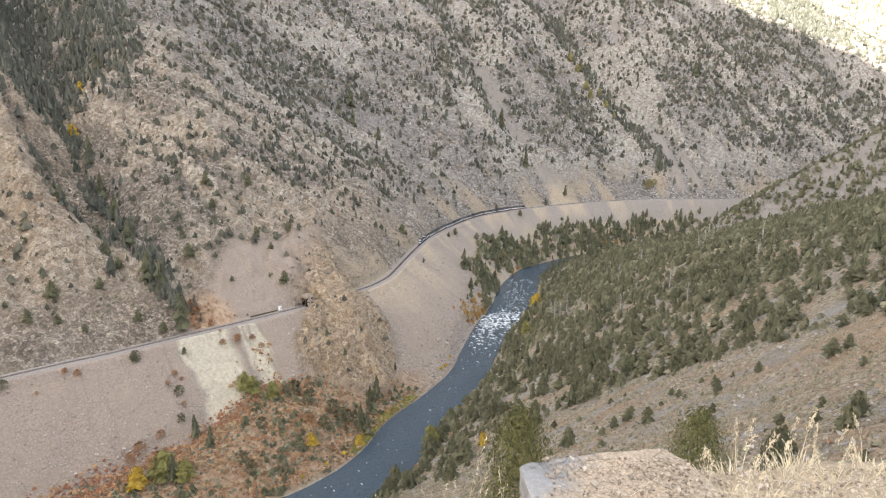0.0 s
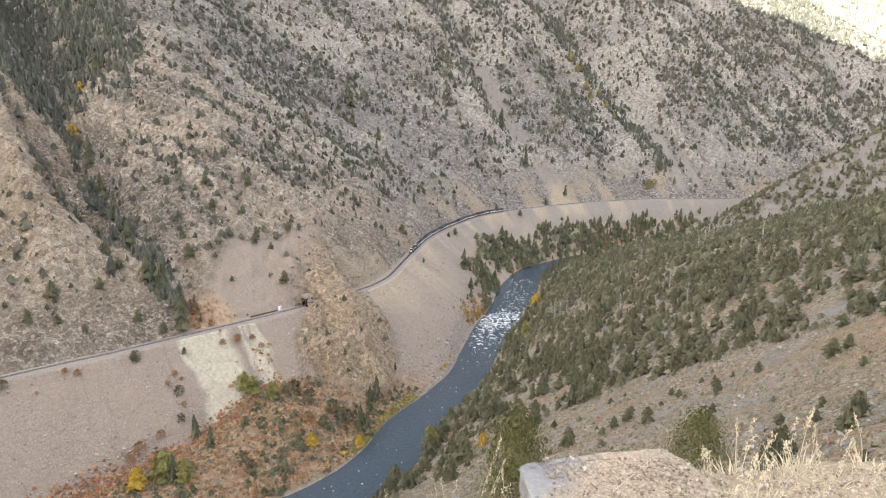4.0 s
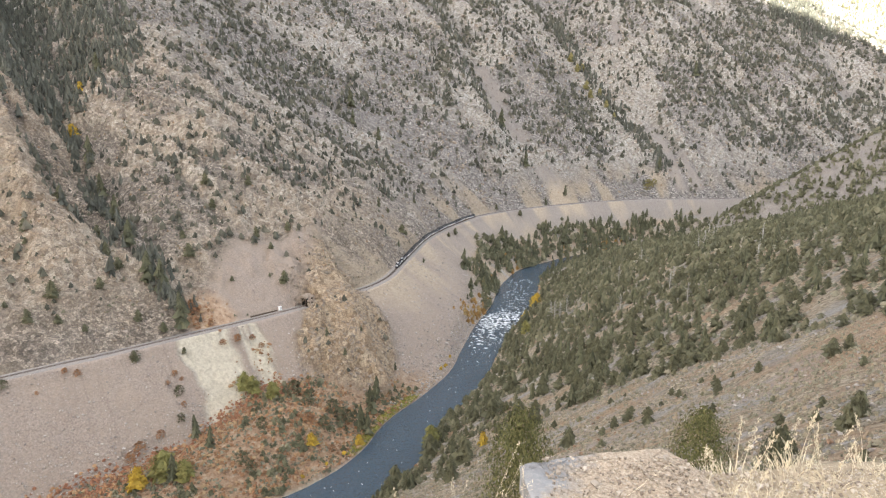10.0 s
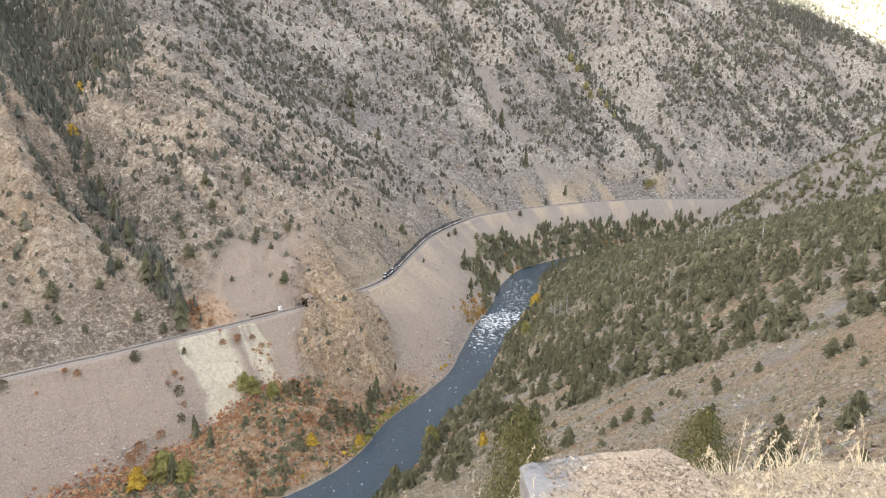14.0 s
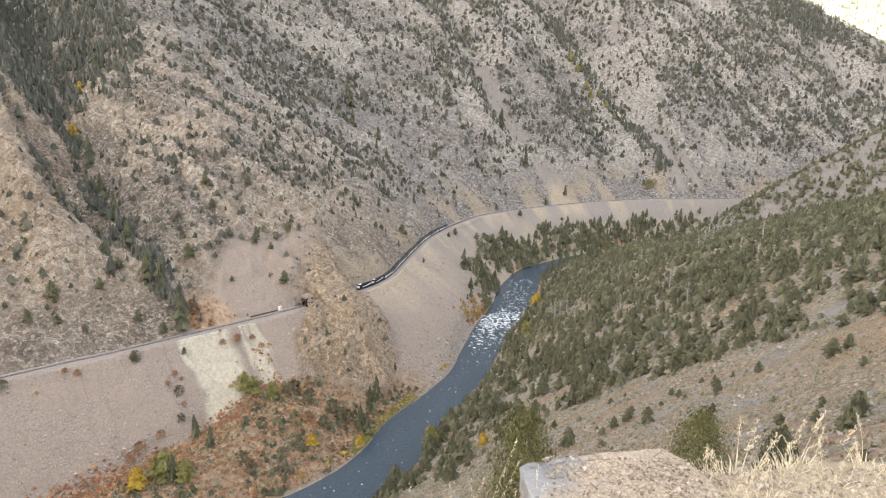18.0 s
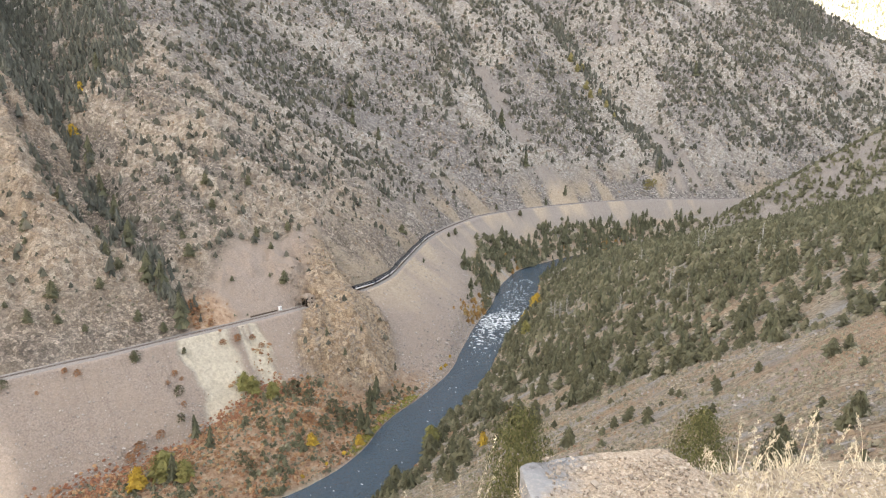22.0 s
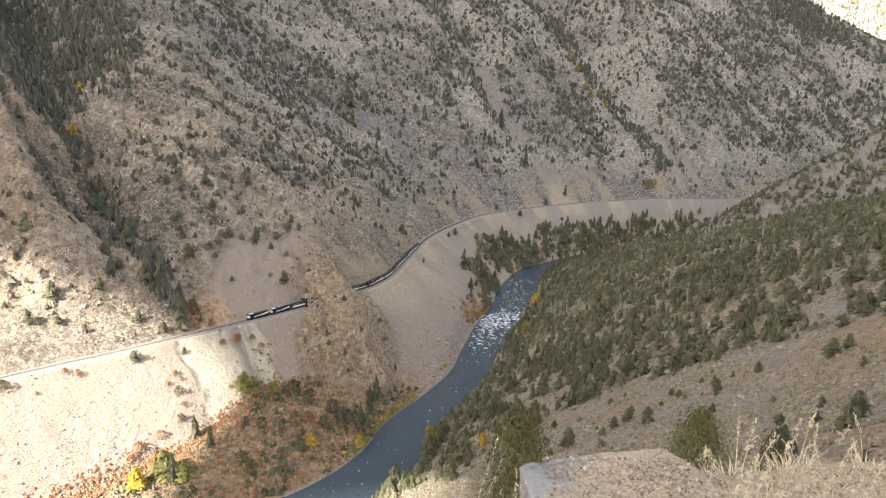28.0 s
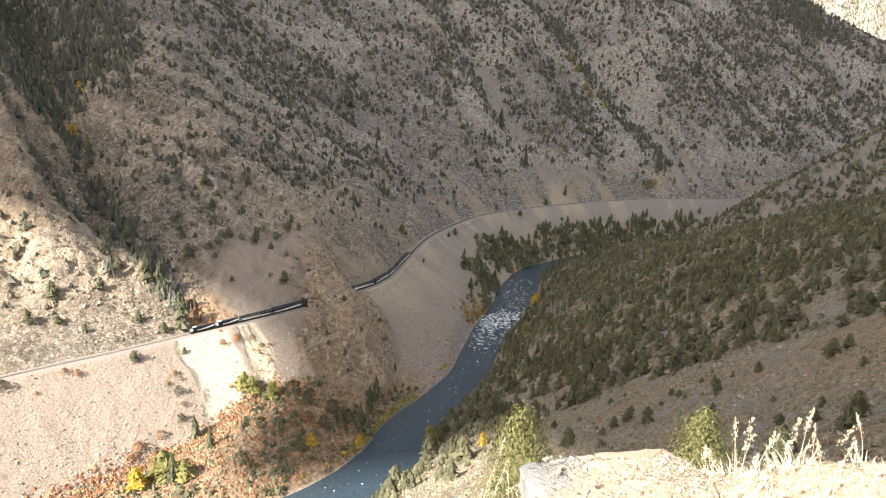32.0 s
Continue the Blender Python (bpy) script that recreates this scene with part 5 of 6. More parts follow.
def build_trees():
    rng = np.random.RandomState(5)
    spruce = [tree("spruce_tree", "tall dark green spruce with a pointed crown", "tree", "cone", 260, 0.03, CONIFER, "spruces of the canyon", rng) for _ in range(3)]
    juniper = [tree("juniper_tree", "olive green juniper standing on dry ground", "tree", "egg", 300, 0.034, JUNIPER, "junipers of the canyon", rng) for _ in range(4)]
    yellow = [tree("aspen_tree", "golden yellow autumn aspen", "tree", "egg", 420, 0.036, YELLOW, "autumn trees of the canyon", rng, 1.15) for _ in range(2)]
    GREENLEAF = leaf_material("pale_green_leaves", (0.12, 0.125, 0.045), (0.29, 0.27, 0.095), (0.36, 0.30, 0.10))
    green = [tree("cottonwood_tree", "yellow-green cottonwood beside the river", "tree", "egg", 420, 0.036, GREENLEAF, "cottonwoods of the flat", rng, 1.2) for _ in range(2)]
    plant(spruce, SPRUCE_PLACES)
    plant(spruce, BANK_SPRUCE_PLACES, "dark spruce at the edge of the river")
    plant(juniper, [(a, b, 0.68 * h) for a, b, h in SPUR_JUNIPER_PLACES])
    plant(juniper, [(a, b, 0.62 * h) for a, b, h in FACE_JUNIPER_PLACES], "dark juniper on the stony mountainside")
    plant(spruce, HIGH_FIR_PLACES, "slender dark fir on the stony mountainside")
    plant(juniper, [(a, b, 0.8 * h) for a, b, h in SLOPE_JUNIPER_PLACES], "rounded olive juniper on the sage slope")
    plant(juniper, LOW_JUNIPER_PLACES, "dense juniper above the river bank")
    plant(yellow, YELLOW_PLACES)
    plant(green, GREEN_LEAF_PLACES)
    DULL_GOLD = leaf_material("dull_gold_leaves", (0.17, 0.155, 0.065), (0.36, 0.31, 0.13), (0.42, 0.33, 0.12))
    aspen = [tree("aspen_tree", "dull gold aspen in a high stony gully", "tree", "egg", 300, 0.04, DULL_GOLD, "aspens of the high gully", rng, 0.9) for _ in range(2)]
    plant(aspen, [(a, b, 0.7 * h) for a, b, h in HIGH_ASPEN_PLACES])
    gold = [tree("golden_shrub", "olive gold shrub above the railway", "shrub", "bush", 600, 0.055, DULL_GOLD, "golden shrubs above the railway", rng, 1.0) for _ in range(2)]
    plant(gold, [(318, 1058, 10), (326, 1062, 9), (332, 1068, 8), (322, 1066, 9)])
    x, y = sow(1500, -20, 220, 170, 480, lambda x, y, f: 0.55 * slope_trees(x, y, f))
    plant(juniper, [(a, b, 5 + 4 * RNG.rand()) for a, b in list(zip(x, y))[:150]], "olive green juniper in the open wood")
    rust = [tree("autumn_shrub", "rust orange autumn shrub on the stony slope", "shrub", "bush", 700, 0.055, AUTUMN, "autumn shrubs of the slope", rng, 1.1) for _ in range(3)]
    plant(rust, [(a, b, 0.55 * h) for a, b, h in RUST_SHRUB_PLACES])
    shrub = [tree("green_shrub", "rounded grey-green shrub by the river flat", "shrub", "bush", 700, 0.052, JUNIPER, "green shrubs of the flat", rng, 0.9) for _ in range(3)]
    plant(shrub, [(a, b, 0.75 * h) for a, b, h in GREEN_SHRUB_PLACES])
    snag = []
    for _ in range(3):
        t = empty("dead_tree", "grey leafless dead tree among the junipers", "tree", "dead trees of the slope")
        bm = bmesh.new()
        limb(bm, (0, 0, -0.08), (0.03 * rng.randn(), 0.03 * rng.randn(), 1.0), 0.030, 0.006, 6)
        for k in range(26):
            a, h = k * 2.4 + rng.rand(), 0.18 + 0.031 * k
            r = (0.26 * (1 - h) + 0.05) * (0.7 + 0.5 * rng.rand())
            limb(bm, (0, 0, h), (r * math.cos(a), r * math.sin(a), h + 0.06 * rng.randn() + 0.04), 0.010, 0.004, 4)
        part("trunk", bm, DEAD_WOOD, t)
        snag.append(t)
    plant(snag, DEAD_PLACES)
    drop_kinds(aspen + gold + spruce + juniper + yellow + green + snag + rust + shrub)


build_trees()


# ---- by the railway: tunnel, cabinets, low wall ----
CONCRETE = simple("grey_concrete", (0.36, 0.34, 0.31), 0.9, 0, 0.3, 2)
LINING_BLACK = simple("black_lining", (0.02, 0.018, 0.016), 0.95, 0, 0.3, 1)
CABINET_WHITE = simple("white_cabinet_paint", (0.82, 0.82, 0.82), 0.5, 0, 0.08, 2)


def on_rail(s, offset=0.0, lift=0.0):
    """A pose beside the railway: x along it, y to its uphill side."""
    a, b = rail_point(s - 1), rail_point(s + 1)
    yaw = math.atan2(b[1] - a[1], b[0] - a[0])
    x, y = rail_point(s)
    return pose(x - offset * math.sin(yaw), y + offset * math.cos(yaw), RAIL_Z + lift, 0, 0, math.degrees(yaw))


def tunnel_portal(s, inward):
    t = empty("tunnel_portal", "timber-framed railway tunnel mouth set in broken rock", "tunnel portal", "mouths of the tunnel")
    for y in (-2.5, 2.5):
        part("post", box(-0.35, 0.35, y - 0.3, y + 0.3, -0.6, 5.4, 0.04), TIMBER, t)
    part("lintel", box(-0.4, 0.4, -3.6, 3.6, 5.4, 6.0, 0.05), TIMBER, t)
    for y in (-2.0, 0.0, 2.0):
        part("crown_beam", box(-0.3, 1.2 * inward if inward > 0 else 0.3, y - 0.2, y + 0.2, 6.0, 6.3, 0.03) if inward > 0 else box(-1.2, 0.3, y - 0.2, y + 0.2, 6.0, 6.3, 0.03), TIMBER, t)
    bm = bmesh.new()
    a, b = (0.3, 7.0) if inward > 0 else (-7.0, -0.3)
    box(a, b, -3.3, -2.7, -0.6, 5.4, 0, bm)
    box(a, b, 2.7, 3.3, -0.6, 5.4, 0, bm)
    box(a, b, -3.3, 3.3, 5.4, 5.7, 0, bm)
    part("lining", bm, LINING_BLACK, t, "near-black tunnel lining")
    rng = np.random.RandomState(int(s))
    for k in range(30):
        v, f = STONES[k % len(STONES)]
        a = math.pi * (k % 10) / 9
        w = 2.0 + 1.4 * rng.rand()
        spot = np.array([(1.5 + 2.6 * (k // 10)) * inward, 4.6 * math.cos(a), 1.2 + 6.4 * math.sin(a)]) + 0.5 * rng.randn(3)
        b = new("rock", mesh_of("rock", v * w + spot, f, [CRAG]))
        b.parent = t
    for k in range(5):
        part("fence_post", box(-1.2 - 1.1 * k, -0.95 - 1.1 * k, 3.2, 3.45, -0.6, 5.2 - 0.5 * k, 0.03), TIMBER, t)
    t.matrix_world = on_rail(s)


def cabinet(s, offset, w, h):
    c = empty("signal_cabinet", "white metal signal cabinet beside the railway", "cabinet", "cabinets by the railway")
    part("base", box(-w / 2 - 0.1, w / 2 + 0.1, -w / 2 - 0.1, w / 2 + 0.1, -0.7, 0.1, 0.03), CONCRETE, c)
    part("body", box(-w / 2, w / 2, -w / 2, w / 2, 0.1, h, 0.04), CABINET_WHITE, c)
    part("roof", prism([(-w / 2 - 0.15, h), (w / 2 + 0.15, h), (0, h + 0.35)], -w / 2 - 0.15, w / 2 + 0.15), CABINET_WHITE, c)
    part("door", box(-0.45, 0.45, -w / 2 - 0.04, -w / 2, 0.25, h - 0.3, 0.01), SILVER, c)
    c.matrix_world = on_rail(s, offset, 0.0)


def build_trackside():
    tunnel_portal(S_PORTAL_NEAR, 1)
    tunnel_portal(S_PORTAL_FAR, -1)
    cabinet(S_PORTAL_NEAR - 19, 4.6, 2.0, 2.9)
    cabinet(S_FAR - 330, 4.6, 2.0, 2.6)
    w = empty("retaining_wall", "low dark timber retaining wall beside the track", "retaining wall")
    for k in range(9):
        part("plank", box(k * 2.5, k * 2.5 + 2.44, -0.12, 0.12, -0.7, 0.75, 0.02), TIMBER, w)
    for k in range(10):
        part("post", box(k * 2.5 - 0.12, k * 2.5 + 0.12, -0.28, -0.12, -0.7, 0.95, 0.02), TIMBER, w)
    w.matrix_world = on_rail(S_PORTAL_NEAR - 44, 5.0, 0.0)


S_PORTAL_NEAR, S_PORTAL_FAR = 770.5, 808.5
build_trackside()


# ---- white water that heaves in the rapids ----
FOAM = simple("foam", (0.62, 0.65, 0.67), 0.6, 0, 0.12, 3)
FOAM_ROWS = []


def build_foam():
    s_line = np.r_[0, np.cumsum(np.hypot(*np.diff(RIVER[:, :2], axis=0).T))]
    rng = np.random.RandomState(23)
    for k in range(290):
        patch = k % 8 == 0
        s = 905 + 26 * rng.randn() if patch else np.interp(rng.rand(), [0, 0.07, 0.16, 0.64, 1], [575, 650, 850, 985, 1100])
        x, y = np.interp(s, s_line, RIVER[:, 0]), np.interp(s, s_line, RIVER[:, 1])
        x1, y1 = np.interp(s + 2, s_line, RIVER[:, 0]), np.interp(s + 2, s_line, RIVER[:, 1])
        yaw = math.atan2(y1 - y, x1 - x)
        off = 4 + 4.5 * rng.randn() if patch else 13 * (2 * rng.rand() - 1)
        off = max(-13.0, min(13.0, off))
        x, y = x - off * math.sin(yaw), y + off * math.cos(yaw)
        bm = bmesh.new()
        w, l = (0.9 + 1.3 * rng.rand(), 1.6 + 2.2 * rng.rand()) if patch else (0.22 + 0.55 * rng.rand(), 0.45 + 1.6 * rng.rand() ** 2)
        w, l = w * (0.5 + 0.5 * (s > 860)), l * (0.5 + 0.5 * (s > 860))
        rim, mid = [], []
        for j in range(16):
            a = j * 6.2832 / 16
            r = 0.25 + 0.85 * rng.rand()
            rim.append(bm.verts.new((w * r * math.cos(a), l * r * math.sin(a), -0.12)))
            mid.append(bm.verts.new((0.55 * w * r * math.cos(a), 0.55 * l * r * math.sin(a), 0.10 + 0.22 * rng.rand())))
        for j in range(16):
            bm.faces.new((rim[j], rim[(j + 1) % 16], mid[(j + 1) % 16], mid[j]))
        bm.faces.new(mid)
        me = bpy.data.meshes.new("foam_crest")
        bm.to_mesh(me)
        bm.free()
        me.materials.append(FOAM)
        ob = tagged(new("foam_crest", me), "white foam crest breaking on the river", "foam", "foam crests of the rapids")
        turn, ph, sp = math.degrees(yaw) + 20 * rng.randn(), rng.rand() * 6.28, 2.2 + 1.5 * rng.rand()
        rows = []
        for t in np.arange(0, 32.01, 0.8):
            a = math.sin(sp * t + ph)
            rows.append((float(t), pose(x + 0.35 * a * math.cos(yaw), y + 0.35 * a * math.sin(yaw), 0.05 + 0.12 * math.cos(sp * t + ph), 0, 6 * a, turn)))
        FOAM_ROWS.append((ob, rows))


build_foam()


# ---- the viewpoint: rock slab, rubble, dry grass, bushes ----
def slab_material():
    m = Mat("slab_rock", 0.9)
    p = m.obj()
    band = m.noise(m.node("ShaderNodeMapping", Vector=p, Scale=(2, 2, 14)).outputs[0], 2.0, 6, 0.65)
    c = m.ramp(band, (0.3, (0.19, 0.185, 0.185)), (0.5, (0.30, 0.295, 0.295)), (0.7, (0.40, 0.385, 0.375)))
    wavy = m.node("ShaderNodeVectorMath", i0=p, i1=m.node("ShaderNodeVectorMath", i0=m.node("ShaderNodeTexNoise", Vector=p, Scale=5.0, Detail=4.0).outputs["Color"], i1=(0.16, 0.16, 0.16)).outputs[0]).outputs[0]
    gap = crack_of(m, wavy, 1.9)
    c = m.mix(m.grey(gap, 0.0, 0.016, 0.55, 0), c, (0.11, 0.10, 0.09))
    c = m.mix(m.grey(m.noise(p, 60, 5, 0.7), 0.45, 0.7, 0, 0.45), c, (0.50, 0.46, 0.42))
    soil = m.ramp(m.noise(p, 70, 6, 0.8), (0.34, (0.23, 0.175, 0.125)), (0.5, (0.45, 0.355, 0.26)), (0.66, (0.66, 0.55, 0.43)))
    at = m.node("ShaderNodeSeparateXYZ", Vector=p)
    cover = m.math("ADD", m.math("SUBTRACT", at.outputs[0], m.math("MULTIPLY", at.outputs[1], 0.55)), m.math("MULTIPLY", m.noise(p, 7, 5, 0.65), 0.6))
    c = m.mix(m.grey(cover, -0.62, -0.50, 0, 0.95), c, soil)
    h = m.math("ADD", m.noise(p, 18, 6, 0.7), m.math("MULTIPLY", band, 0.5))
    m.bump(m.math("ADD", h, m.grey(gap, 0.0, 0.03, 0.0, 0.5)), 0.02, 0.9)
    return m.color(c)


SLAB = slab_material()


def rock_slab(name, outline, top, deep, seed, label):
    """A broken slab: an outline in plan drawn down in ragged layers."""
    rng = np.random.RandomState(seed)
    pts = []
    n = len(outline)
    for k in range(n):
        a, b = np.array(outline[k]), np.array(outline[(k + 1) % n])
        steps = max(2, int(np.hypot(*(b - a)) / 0.035))
        for t in np.arange(steps) / steps:
            pts.append(a + (b - a) * t)
    pts = np.array(pts)
    mid = pts.mean(0)
    bm = bmesh.new()
    rings = []
    for k, (z, grow) in enumerate([(0.0, 0.985), (-0.012, 0.998), (-0.05, 1.0), (-0.11, 0.985), (-0.13, 0.955), (-0.2, 0.975), (-0.27, 0.95), (-0.33, 0.93), (-deep, 0.9)]):
        ring = []
        for j, q in enumerate(pts):
            wob = 0.055 * fbm(np.array([q[0] * 1.0]), np.array([q[1] + z * 3]), 0.12, 3, seed)[0]
            d = (q - mid) * (grow + wob)
            zz = top + z + (0.018 * fbm(np.array([q[0]]), np.array([q[1]]), 0.3, 3, seed + 2)[0] if k < 2 else 0.012 * rng.randn())
            ring.append(bm.verts.new((mid[0] + d[0], mid[1] + d[1], zz)))
        rings.append(ring)
    m = len(pts)
    for a, b in zip(rings, rings[1:]):
        for j in range(m):
            bm.faces.new((a[j], b[j], b[(j + 1) % m], a[(j + 1) % m]))
    inner = rings[0]
    for grow in (0.8, 0.55, 0.25):
        ring = []
        for j, q in enumerate(pts):
            d = (q - mid) * grow
            zz = top + 0.012 + 0.03 * fbm(np.array([mid[0] + d[0]]), np.array([mid[1] + d[1]]), 0.28, 4, seed + 5)[0]
            ring.append(bm.verts.new((mid[0] + d[0], mid[1] + d[1], zz)))
        for j in range(m):
            bm.faces.new((ring[j], inner[j], inner[(j + 1) % m], ring[(j + 1) % m]))
        inner = ring
    bm.faces.new(inner)
    bmesh.ops.recalc_face_normals(bm, faces=bm.faces)
    for v in bm.verts:
        v.co.z += 0.045 - 0.03 * (v.co.x - 0.33)
    me = bpy.data.meshes.new(name)
    bm.to_mesh(me)
    bm.free()
    me.materials.append(SLAB)
    return tagged(new(name, me), label, "rock")


SWAY = []


def blade_strip(verts, faces, base, tip, bend, width, rng, segs=4):
    """A thin blade that bends over."""
    side = np.array([math.cos(rng.rand() * 6.28), math.sin(rng.rand() * 6.28), 0])
    start = len(verts)
    pts = []
    for k in range(segs + 1):
        t = k / segs
        p = base + (tip - base) * t + bend * t * t
        w = width * (1 - 0.85 * t)
        pts.append(p)
        verts.append(p - side * w)
        verts.append(p + side * w)
    for k in range(segs):
        a = start + 2 * k
        faces.append((a, a + 1, a + 3, a + 2))
    return pts


def grass_tuft(x, y, z, height, blades, stalks, seed, spread=0.07, lean=(0.0, 0.0)):
    rng = np.random.RandomState(seed)
    t = empty("grass_tuft", "dry straw-coloured grass tuft swaying in the wind", "grass", "grass at the viewpoint")
    verts, faces = [], []
    for _ in range(blades):
        a, r = rng.rand() * 6.28, spread * math.sqrt(rng.rand())
        base = np.array([r * math.cos(a), r * math.sin(a), -0.03])
        h = height * (0.18 + 0.3 * rng.rand())
        out = h * (0.3 + 0.7 * rng.rand())
        blade_strip(verts, faces, base, base + np.array([0.4 * out * math.cos(a) + lean[0] * h, 0.4 * out * math.sin(a) + lean[1] * h, h]), np.array([0.5 * out * math.cos(a), 0.5 * out * math.sin(a), -0.35 * h]), 0.0016 + 0.0014 * rng.rand(), rng)
    ob = tagged(new("blade_clump", mesh_of("blade_clump", verts, faces, [DRY_GRASS])), kind="stuff")
    ob.parent = t
    for _ in range(stalks):
        verts, faces, a = [], [], rng.rand() * 6.28
        r = spread * rng.rand()
        base = np.array([r * math.cos(a), r * math.sin(a), -0.03])
        h = height * (0.7 + 0.45 * rng.rand())
        bend = np.array([0.14 * h * rng.randn() + 0.10 * h, 0.10 * h * rng.randn(), -0.03 * h])
        pts = blade_strip(verts, faces, base, base + np.array([0.14 * h * rng.randn() + lean[0] * h, 0.1 * h * rng.randn(), h]), bend, 0.0017, rng, 6)
        st = new("stalk", mesh_of("stalk", verts, faces, [DRY_GRASS]))
        st.parent = t
        hv, hf = [], []
        p0, p1 = pts[4], pts[6]
        for _ in range(48):
            u = rng.rand()
            c = p0 + (p1 - p0) * u + 0.008 * (1 - 0.6 * u) * rng.randn(3)
            d = (p1 - p0) / np.linalg.norm(p1 - p0) + 0.5 * rng.randn(3)
            d /= np.linalg.norm(d)
            e = np.cross(d, rng.randn(3))
            e /= np.linalg.norm(e)
            k = len(hv)
            hv += [c - 0.006 * d, c + 0.0015 * e, c + 0.009 * d, c - 0.0015 * e]
            hf.append((k, k + 1, k + 2, k + 3))
        head = tagged(new("seed_head", mesh_of("seed_head", hv, hf, [DRY_GRASS])), kind="stuff")
        head.parent = st
        head["label"] = "pale feathery seed head"
    t.matrix_world = pose(x, y, z)
    SWAY.append((t, (x, y, z), 3.0 + 3.0 * rng.rand(), rng.rand() * 6.28, 1.6 + 0.8 * rng.rand()))
    return t


def sprays(n, rng, width):
    """A loose juniper crown in a unit height: feathery shoots that point up and out."""
    v = []
    for _ in range(n):
        h = rng.rand() ** 0.9
        a = rng.rand() * 6.283
        r = width * 0.42 * math.sqrt(max(0.03, 1 - (1.7 * h - 0.62) ** 2 / 1.25)) * (1.1 - 0.35 * h)
        r *= 0.80 + 0.22 * math.sin(3 * a + 5 * h) + 0.16 * math.sin(7 * a - 9 * h + 1)
        q = r * math.sqrt(rng.rand()) * (0.75 + 0.35 * rng.rand())
        base = np.array([q * math.cos(a), q * math.sin(a), 0.04 + 0.84 * h])
        way = np.array([0.55 * math.cos(a), 0.55 * math.sin(a), 0.9]) + 0.3 * rng.randn(3)
        way /= np.linalg.norm(way)
        long = 0.055 + 0.085 * rng.rand()
        for k in range(19):
            t = k / 19
            c = base + way * long * t + 0.011 * (1 - 0.8 * t) * rng.randn(3)
            d = way + 0.55 * rng.randn(3)
            d /= np.linalg.norm(d)
            e = np.cross(d, rng.randn(3))
            e /= np.linalg.norm(e)
            L = 0.0085 * (1 - 0.45 * t)
            v += [c + 0.32 * L * e, c - 0.32 * L * e, c + 1.7 * L * d]
    return np.array(v)


def near_bush(x, y, height, width, shape, leaves, leaf, material, seed, label, sway):
    rng = np.random.RandomState(seed)
    t = tree("juniper_bush", label, "bush", shape, leaves, leaf, material, "bushes below the viewpoint", rng, width)
    if leaves >= 2000:
        crown = t.children[1]
        v = sprays(leaves // 11, rng, width)
        crown.data = mesh_of("crown", v, np.arange(len(v)).reshape(-1, 3), [material], dict(tint=np.full(len(v), 0.5)))
    z = float(ground_z([x], [y])[0]) - 0.05
    t.matrix_world = pose(x, y, z)
    t.scale = (height, height, height)
    if sway:
        SWAY.append((t, (x, y, z), sway, rng.rand() * 6, 1.1))


NEAR_LEAF = leaf_material("near_juniper_foliage", (0.105, 0.112, 0.044), (0.30, 0.285, 0.12), (0.32, 0.29, 0.13))


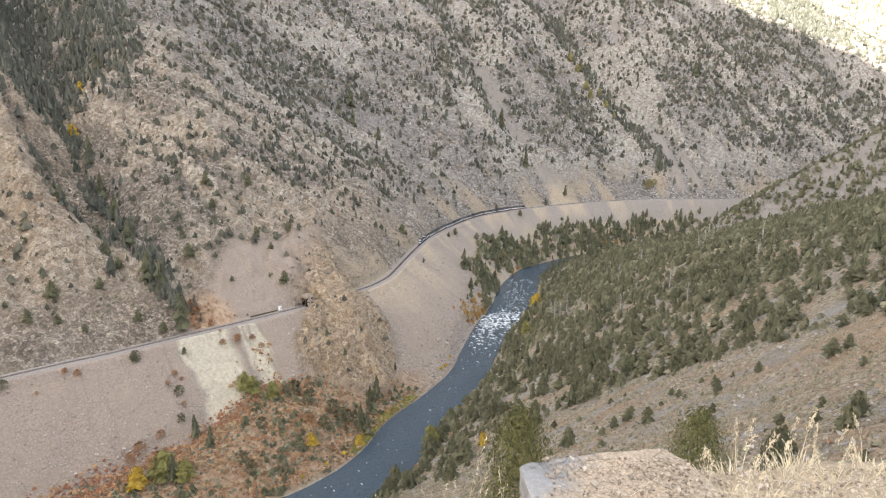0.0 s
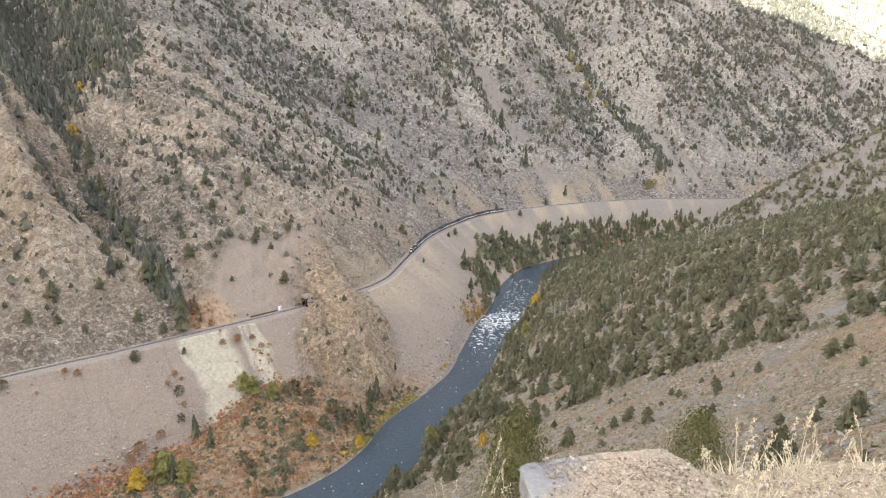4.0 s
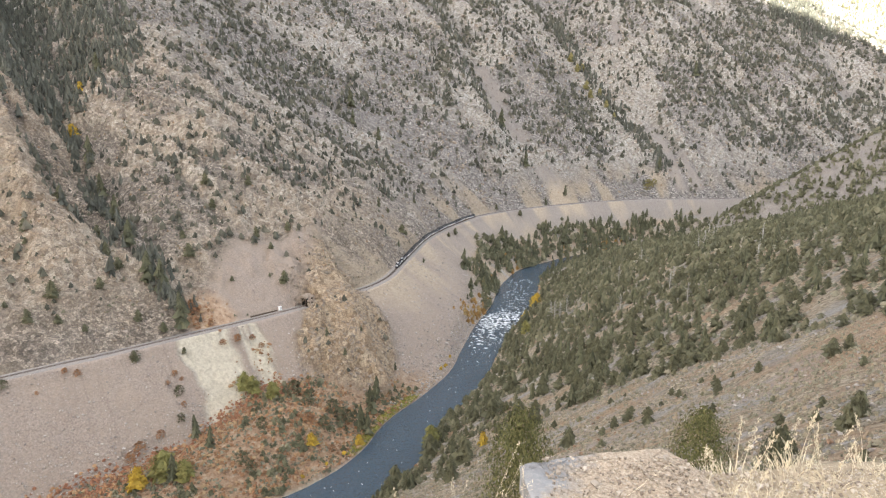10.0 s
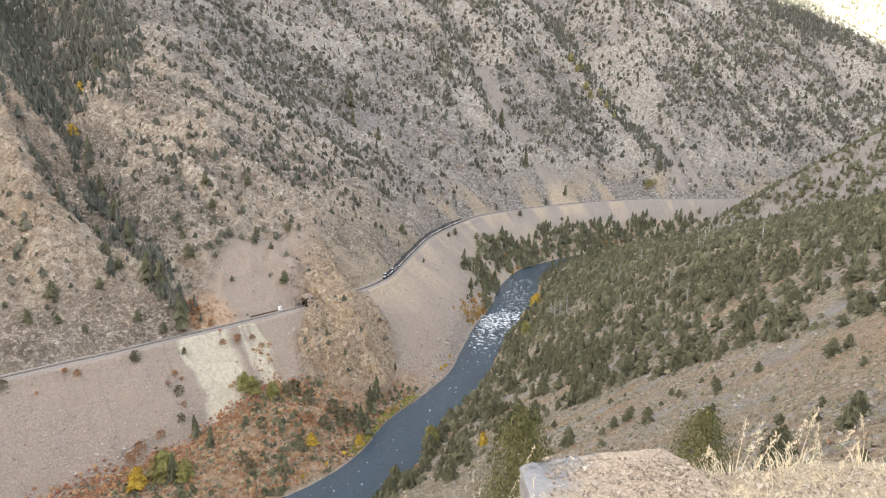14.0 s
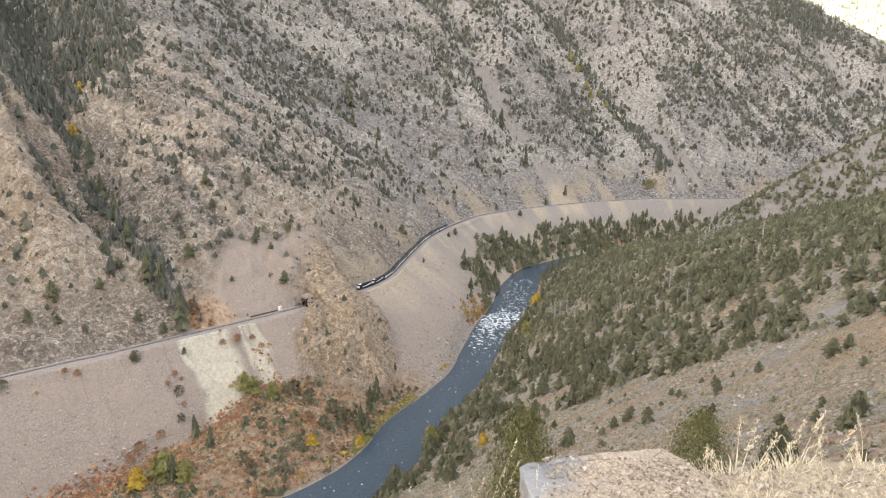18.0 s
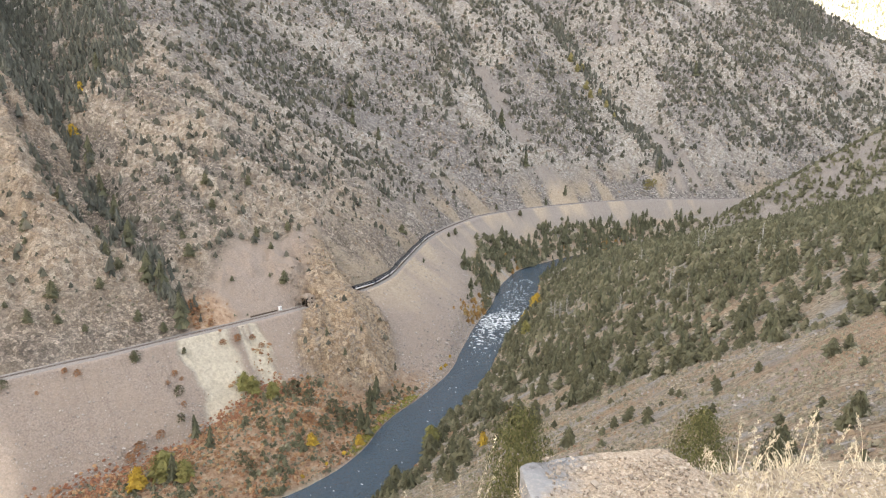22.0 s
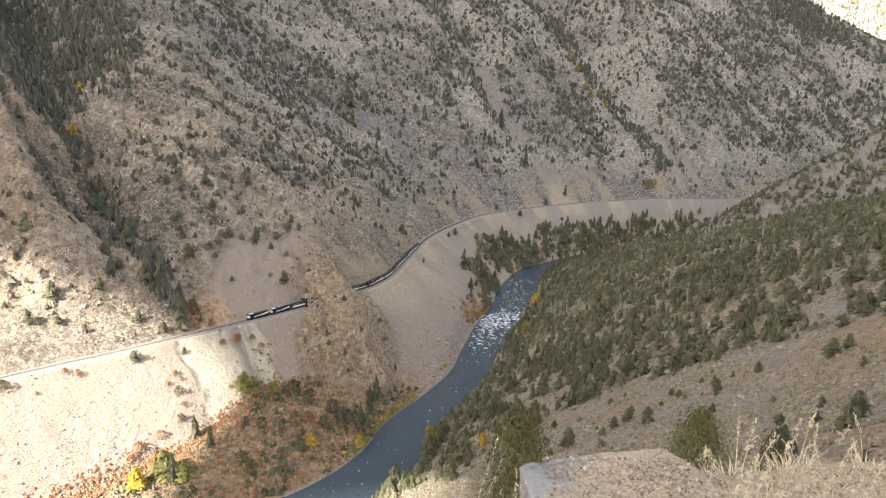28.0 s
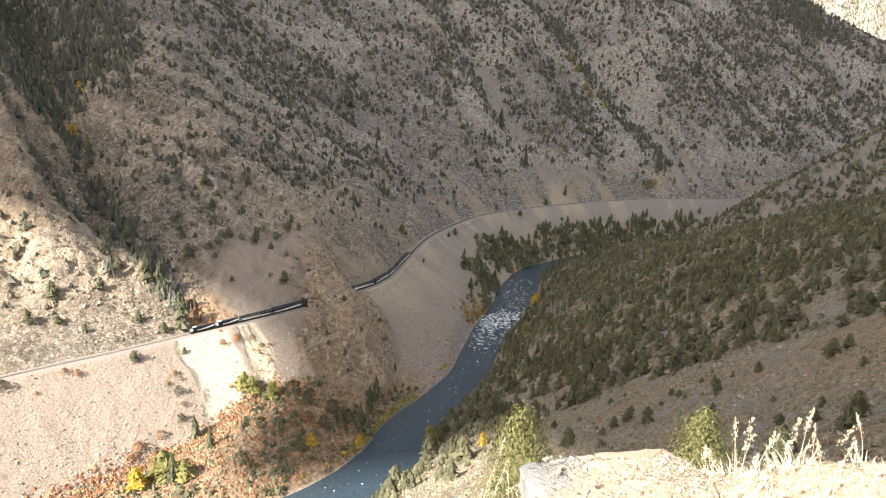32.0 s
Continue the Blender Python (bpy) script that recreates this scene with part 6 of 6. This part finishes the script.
def build_viewpoint():
    rock_slab("rock_slab", [(0.325, 2.60), (0.45, 2.67), (0.62, 2.72), (0.80, 2.75), (1.0, 2.80), (1.06, 2.70), (1.12, 2.52), (1.1, 2.2), (0.95, 1.8), (0.40, 1.75), (0.34, 2.1)], 225.38, 0.9, 3,
              "cracked grey-tan rock slab at the brink")
    # rubble and gravel on the brink
    n = 5200
    x, y = 0.42 + 1.7 * RNG.rand(n) ** 0.85, 2.1 + 0.58 * RNG.rand(n)
    z_slab = np.where((x < 1.06) & (y < 2.70), 225.392 + 0.045 - 0.03 * (x - 0.33) + 0.03 * fbm(x, y, 0.28, 4, 8.0), ground_z(x, y))
    size = 0.003 + 0.011 * RNG.rand(n) ** 3
    verts, faces, base = [], [], 0
    for k in range(n):
        v, f = STONES[k % len(STONES)]
        if k % 60 == 0:
            size[k] = 0.012 + 0.010 * (k % 7) / 7
        verts.append(v * size[k] + np.array([x[k], y[k], z_slab[k] + 0.3 * size[k]]))
        faces.append(f + base)
        base += len(v)
    tagged(new("gravel", mesh_of("gravel", np.vstack(verts), np.vstack(faces), [GRAVEL])), "loose brown and pale gravel on the brink", "gravel", kind="stuff")
    rng = np.random.RandomState(77)
    for k in range(34):
        px, py = 0.46 + 1.15 * rng.rand(), 2.28 + 0.40 * rng.rand()
        v, f = STONES[k % len(STONES)]
        w = 0.012 + 0.022 * rng.rand() ** 2
        on_slab = px < 1.06 and py < 2.70
        pz = 225.405 + 0.045 - 0.03 * (px - 0.33) if on_slab else float(ground_z([px], [py])[0]) + 0.006
        st = tagged(new("stone", mesh_of("stone", v * (w, 0.8 * w, 0.7 * w), f, [GRAVEL])), "small angular stone lying on the brink", "stone", "stones on the brink")
        st.matrix_world = pose(px, py, pz, 0, 0, 360 * rng.rand())
    seed = 100
    for px, py, h, b, s in [(1.28, 2.66, 0.30, 40, 3), (1.20, 2.72, 0.22, 40, 2), (1.42, 2.70, 0.24, 40, 3), (1.52, 2.66, 0.24, 50, 3), (1.60, 2.74, 0.28, 50, 3), (1.66, 2.60, 0.26, 40, 2),
                            (1.36, 2.50, 0.20, 60, 2), (1.12, 2.42, 0.14, 60, 0), (1.48, 2.45, 0.18, 60, 1), (1.75, 2.62, 0.16, 60, 1), (1.86, 2.70, 0.22, 60, 2), (1.94, 2.62, 0.24, 50, 2),
                            (0.98, 2.36, 0.10, 50, 0), (0.82, 2.40, 0.09, 40, 0), (1.25, 2.34, 0.14, 60, 0), (1.62, 2.40, 0.15, 60, 0), (1.78, 2.45, 0.15, 60, 0)]:
        z = float(ground_z([px], [py])[0]) if px > 1.06 else 225.40
        grass_tuft(px, py, z, h, b, s, seed)
        seed += 1
    for k in range(60):
        px, py = 1.08 + 1.0 * rng.rand(), 2.36 + 0.36 * rng.rand()
        grass_tuft(px, py, float(ground_z([px], [py])[0]), 0.10 + 0.12 * rng.rand(), 34, int(rng.rand() < 0.25), seed, 0.05)
        seed += 1
    for px, py, h, b, s in [(-0.03, 2.42, 0.26, 24, 3), (0.05, 2.46, 0.24, 24, 3), (0.11, 2.40, 0.28, 20, 2), (0.20, 2.44, 0.18, 24, 1), (0.26, 2.40, 0.16, 30, 1), (-0.09, 2.38, 0.16, 24, 1)]:
        z = float(ground_z([px], [py])[0])
        grass_tuft(px, py, z, (225.53 - z) * (0.9 + 0.6 * h), b, s + 1, seed, 0.05)
        seed += 1
    near_bush(8.3, 20.0, 4.0, 0.75, "egg", 7000, 0.0115, NEAR_LEAF, 301, "loose olive green juniper bush below the brink", 1.2)
    near_bush(1.75, 14.0, 4.3, 0.62, "egg", 7000, 0.0105, NEAR_LEAF, 302, "yellowish green young juniper below the brink", 0.8)
    near_bush(16.3, 30.0, 4.4, 0.6, "egg", 2500, 0.022, CONIFER, 303, "small dark green juniper below the brink", 0)
    for k, (bx, by, h) in enumerate([(14.5, 23, 1.3), (16.0, 25, 1.5), (17.6, 26, 1.4), (19, 28, 1.6), (21, 31, 1.7), (18.5, 30, 1.6), (22.5, 34, 1.6), (12.4, 21.5, 1.0), (10.2, 19.5, 1.0)]):
        near_bush(bx, by, h, 1.3, "bush", 700, 0.035, SAGE, 320 + k, "grey leafless sagebrush below the brink", 0)


build_viewpoint()


def motions():
    walk(CLOUD, CLOUD_ROWS)
    for ob, middle, reach in CARS:
        walk(ob, train_rows(middle, reach))
    for ob, rows in FOAM_ROWS:
        walk(ob, rows)
    # the wind leans hardest on the grass in the middle of the clip
    for ob, (x, y, z), sway, phase, speed in SWAY:
        size = ob.scale.copy()
        rows = []
        for t in np.arange(0, 32.01, 0.5):
            gust = float(np.interp(t, [0, 8, 12, 18, 24, 32], [0.3, 0.4, 1.6, 1.6, 0.6, 0.8]))
            a = sway * (0.45 * math.sin(speed * t + phase) + 0.25 * math.sin(2.3 * speed * t + 2 * phase)) + sway * (gust - 0.5)
            rows.append((float(t), pose(x, y, z, 0.4 * a * math.sin(0.7 * t + phase), a, 0)))
        walk(ob, rows)
        ob.scale = size


motions()
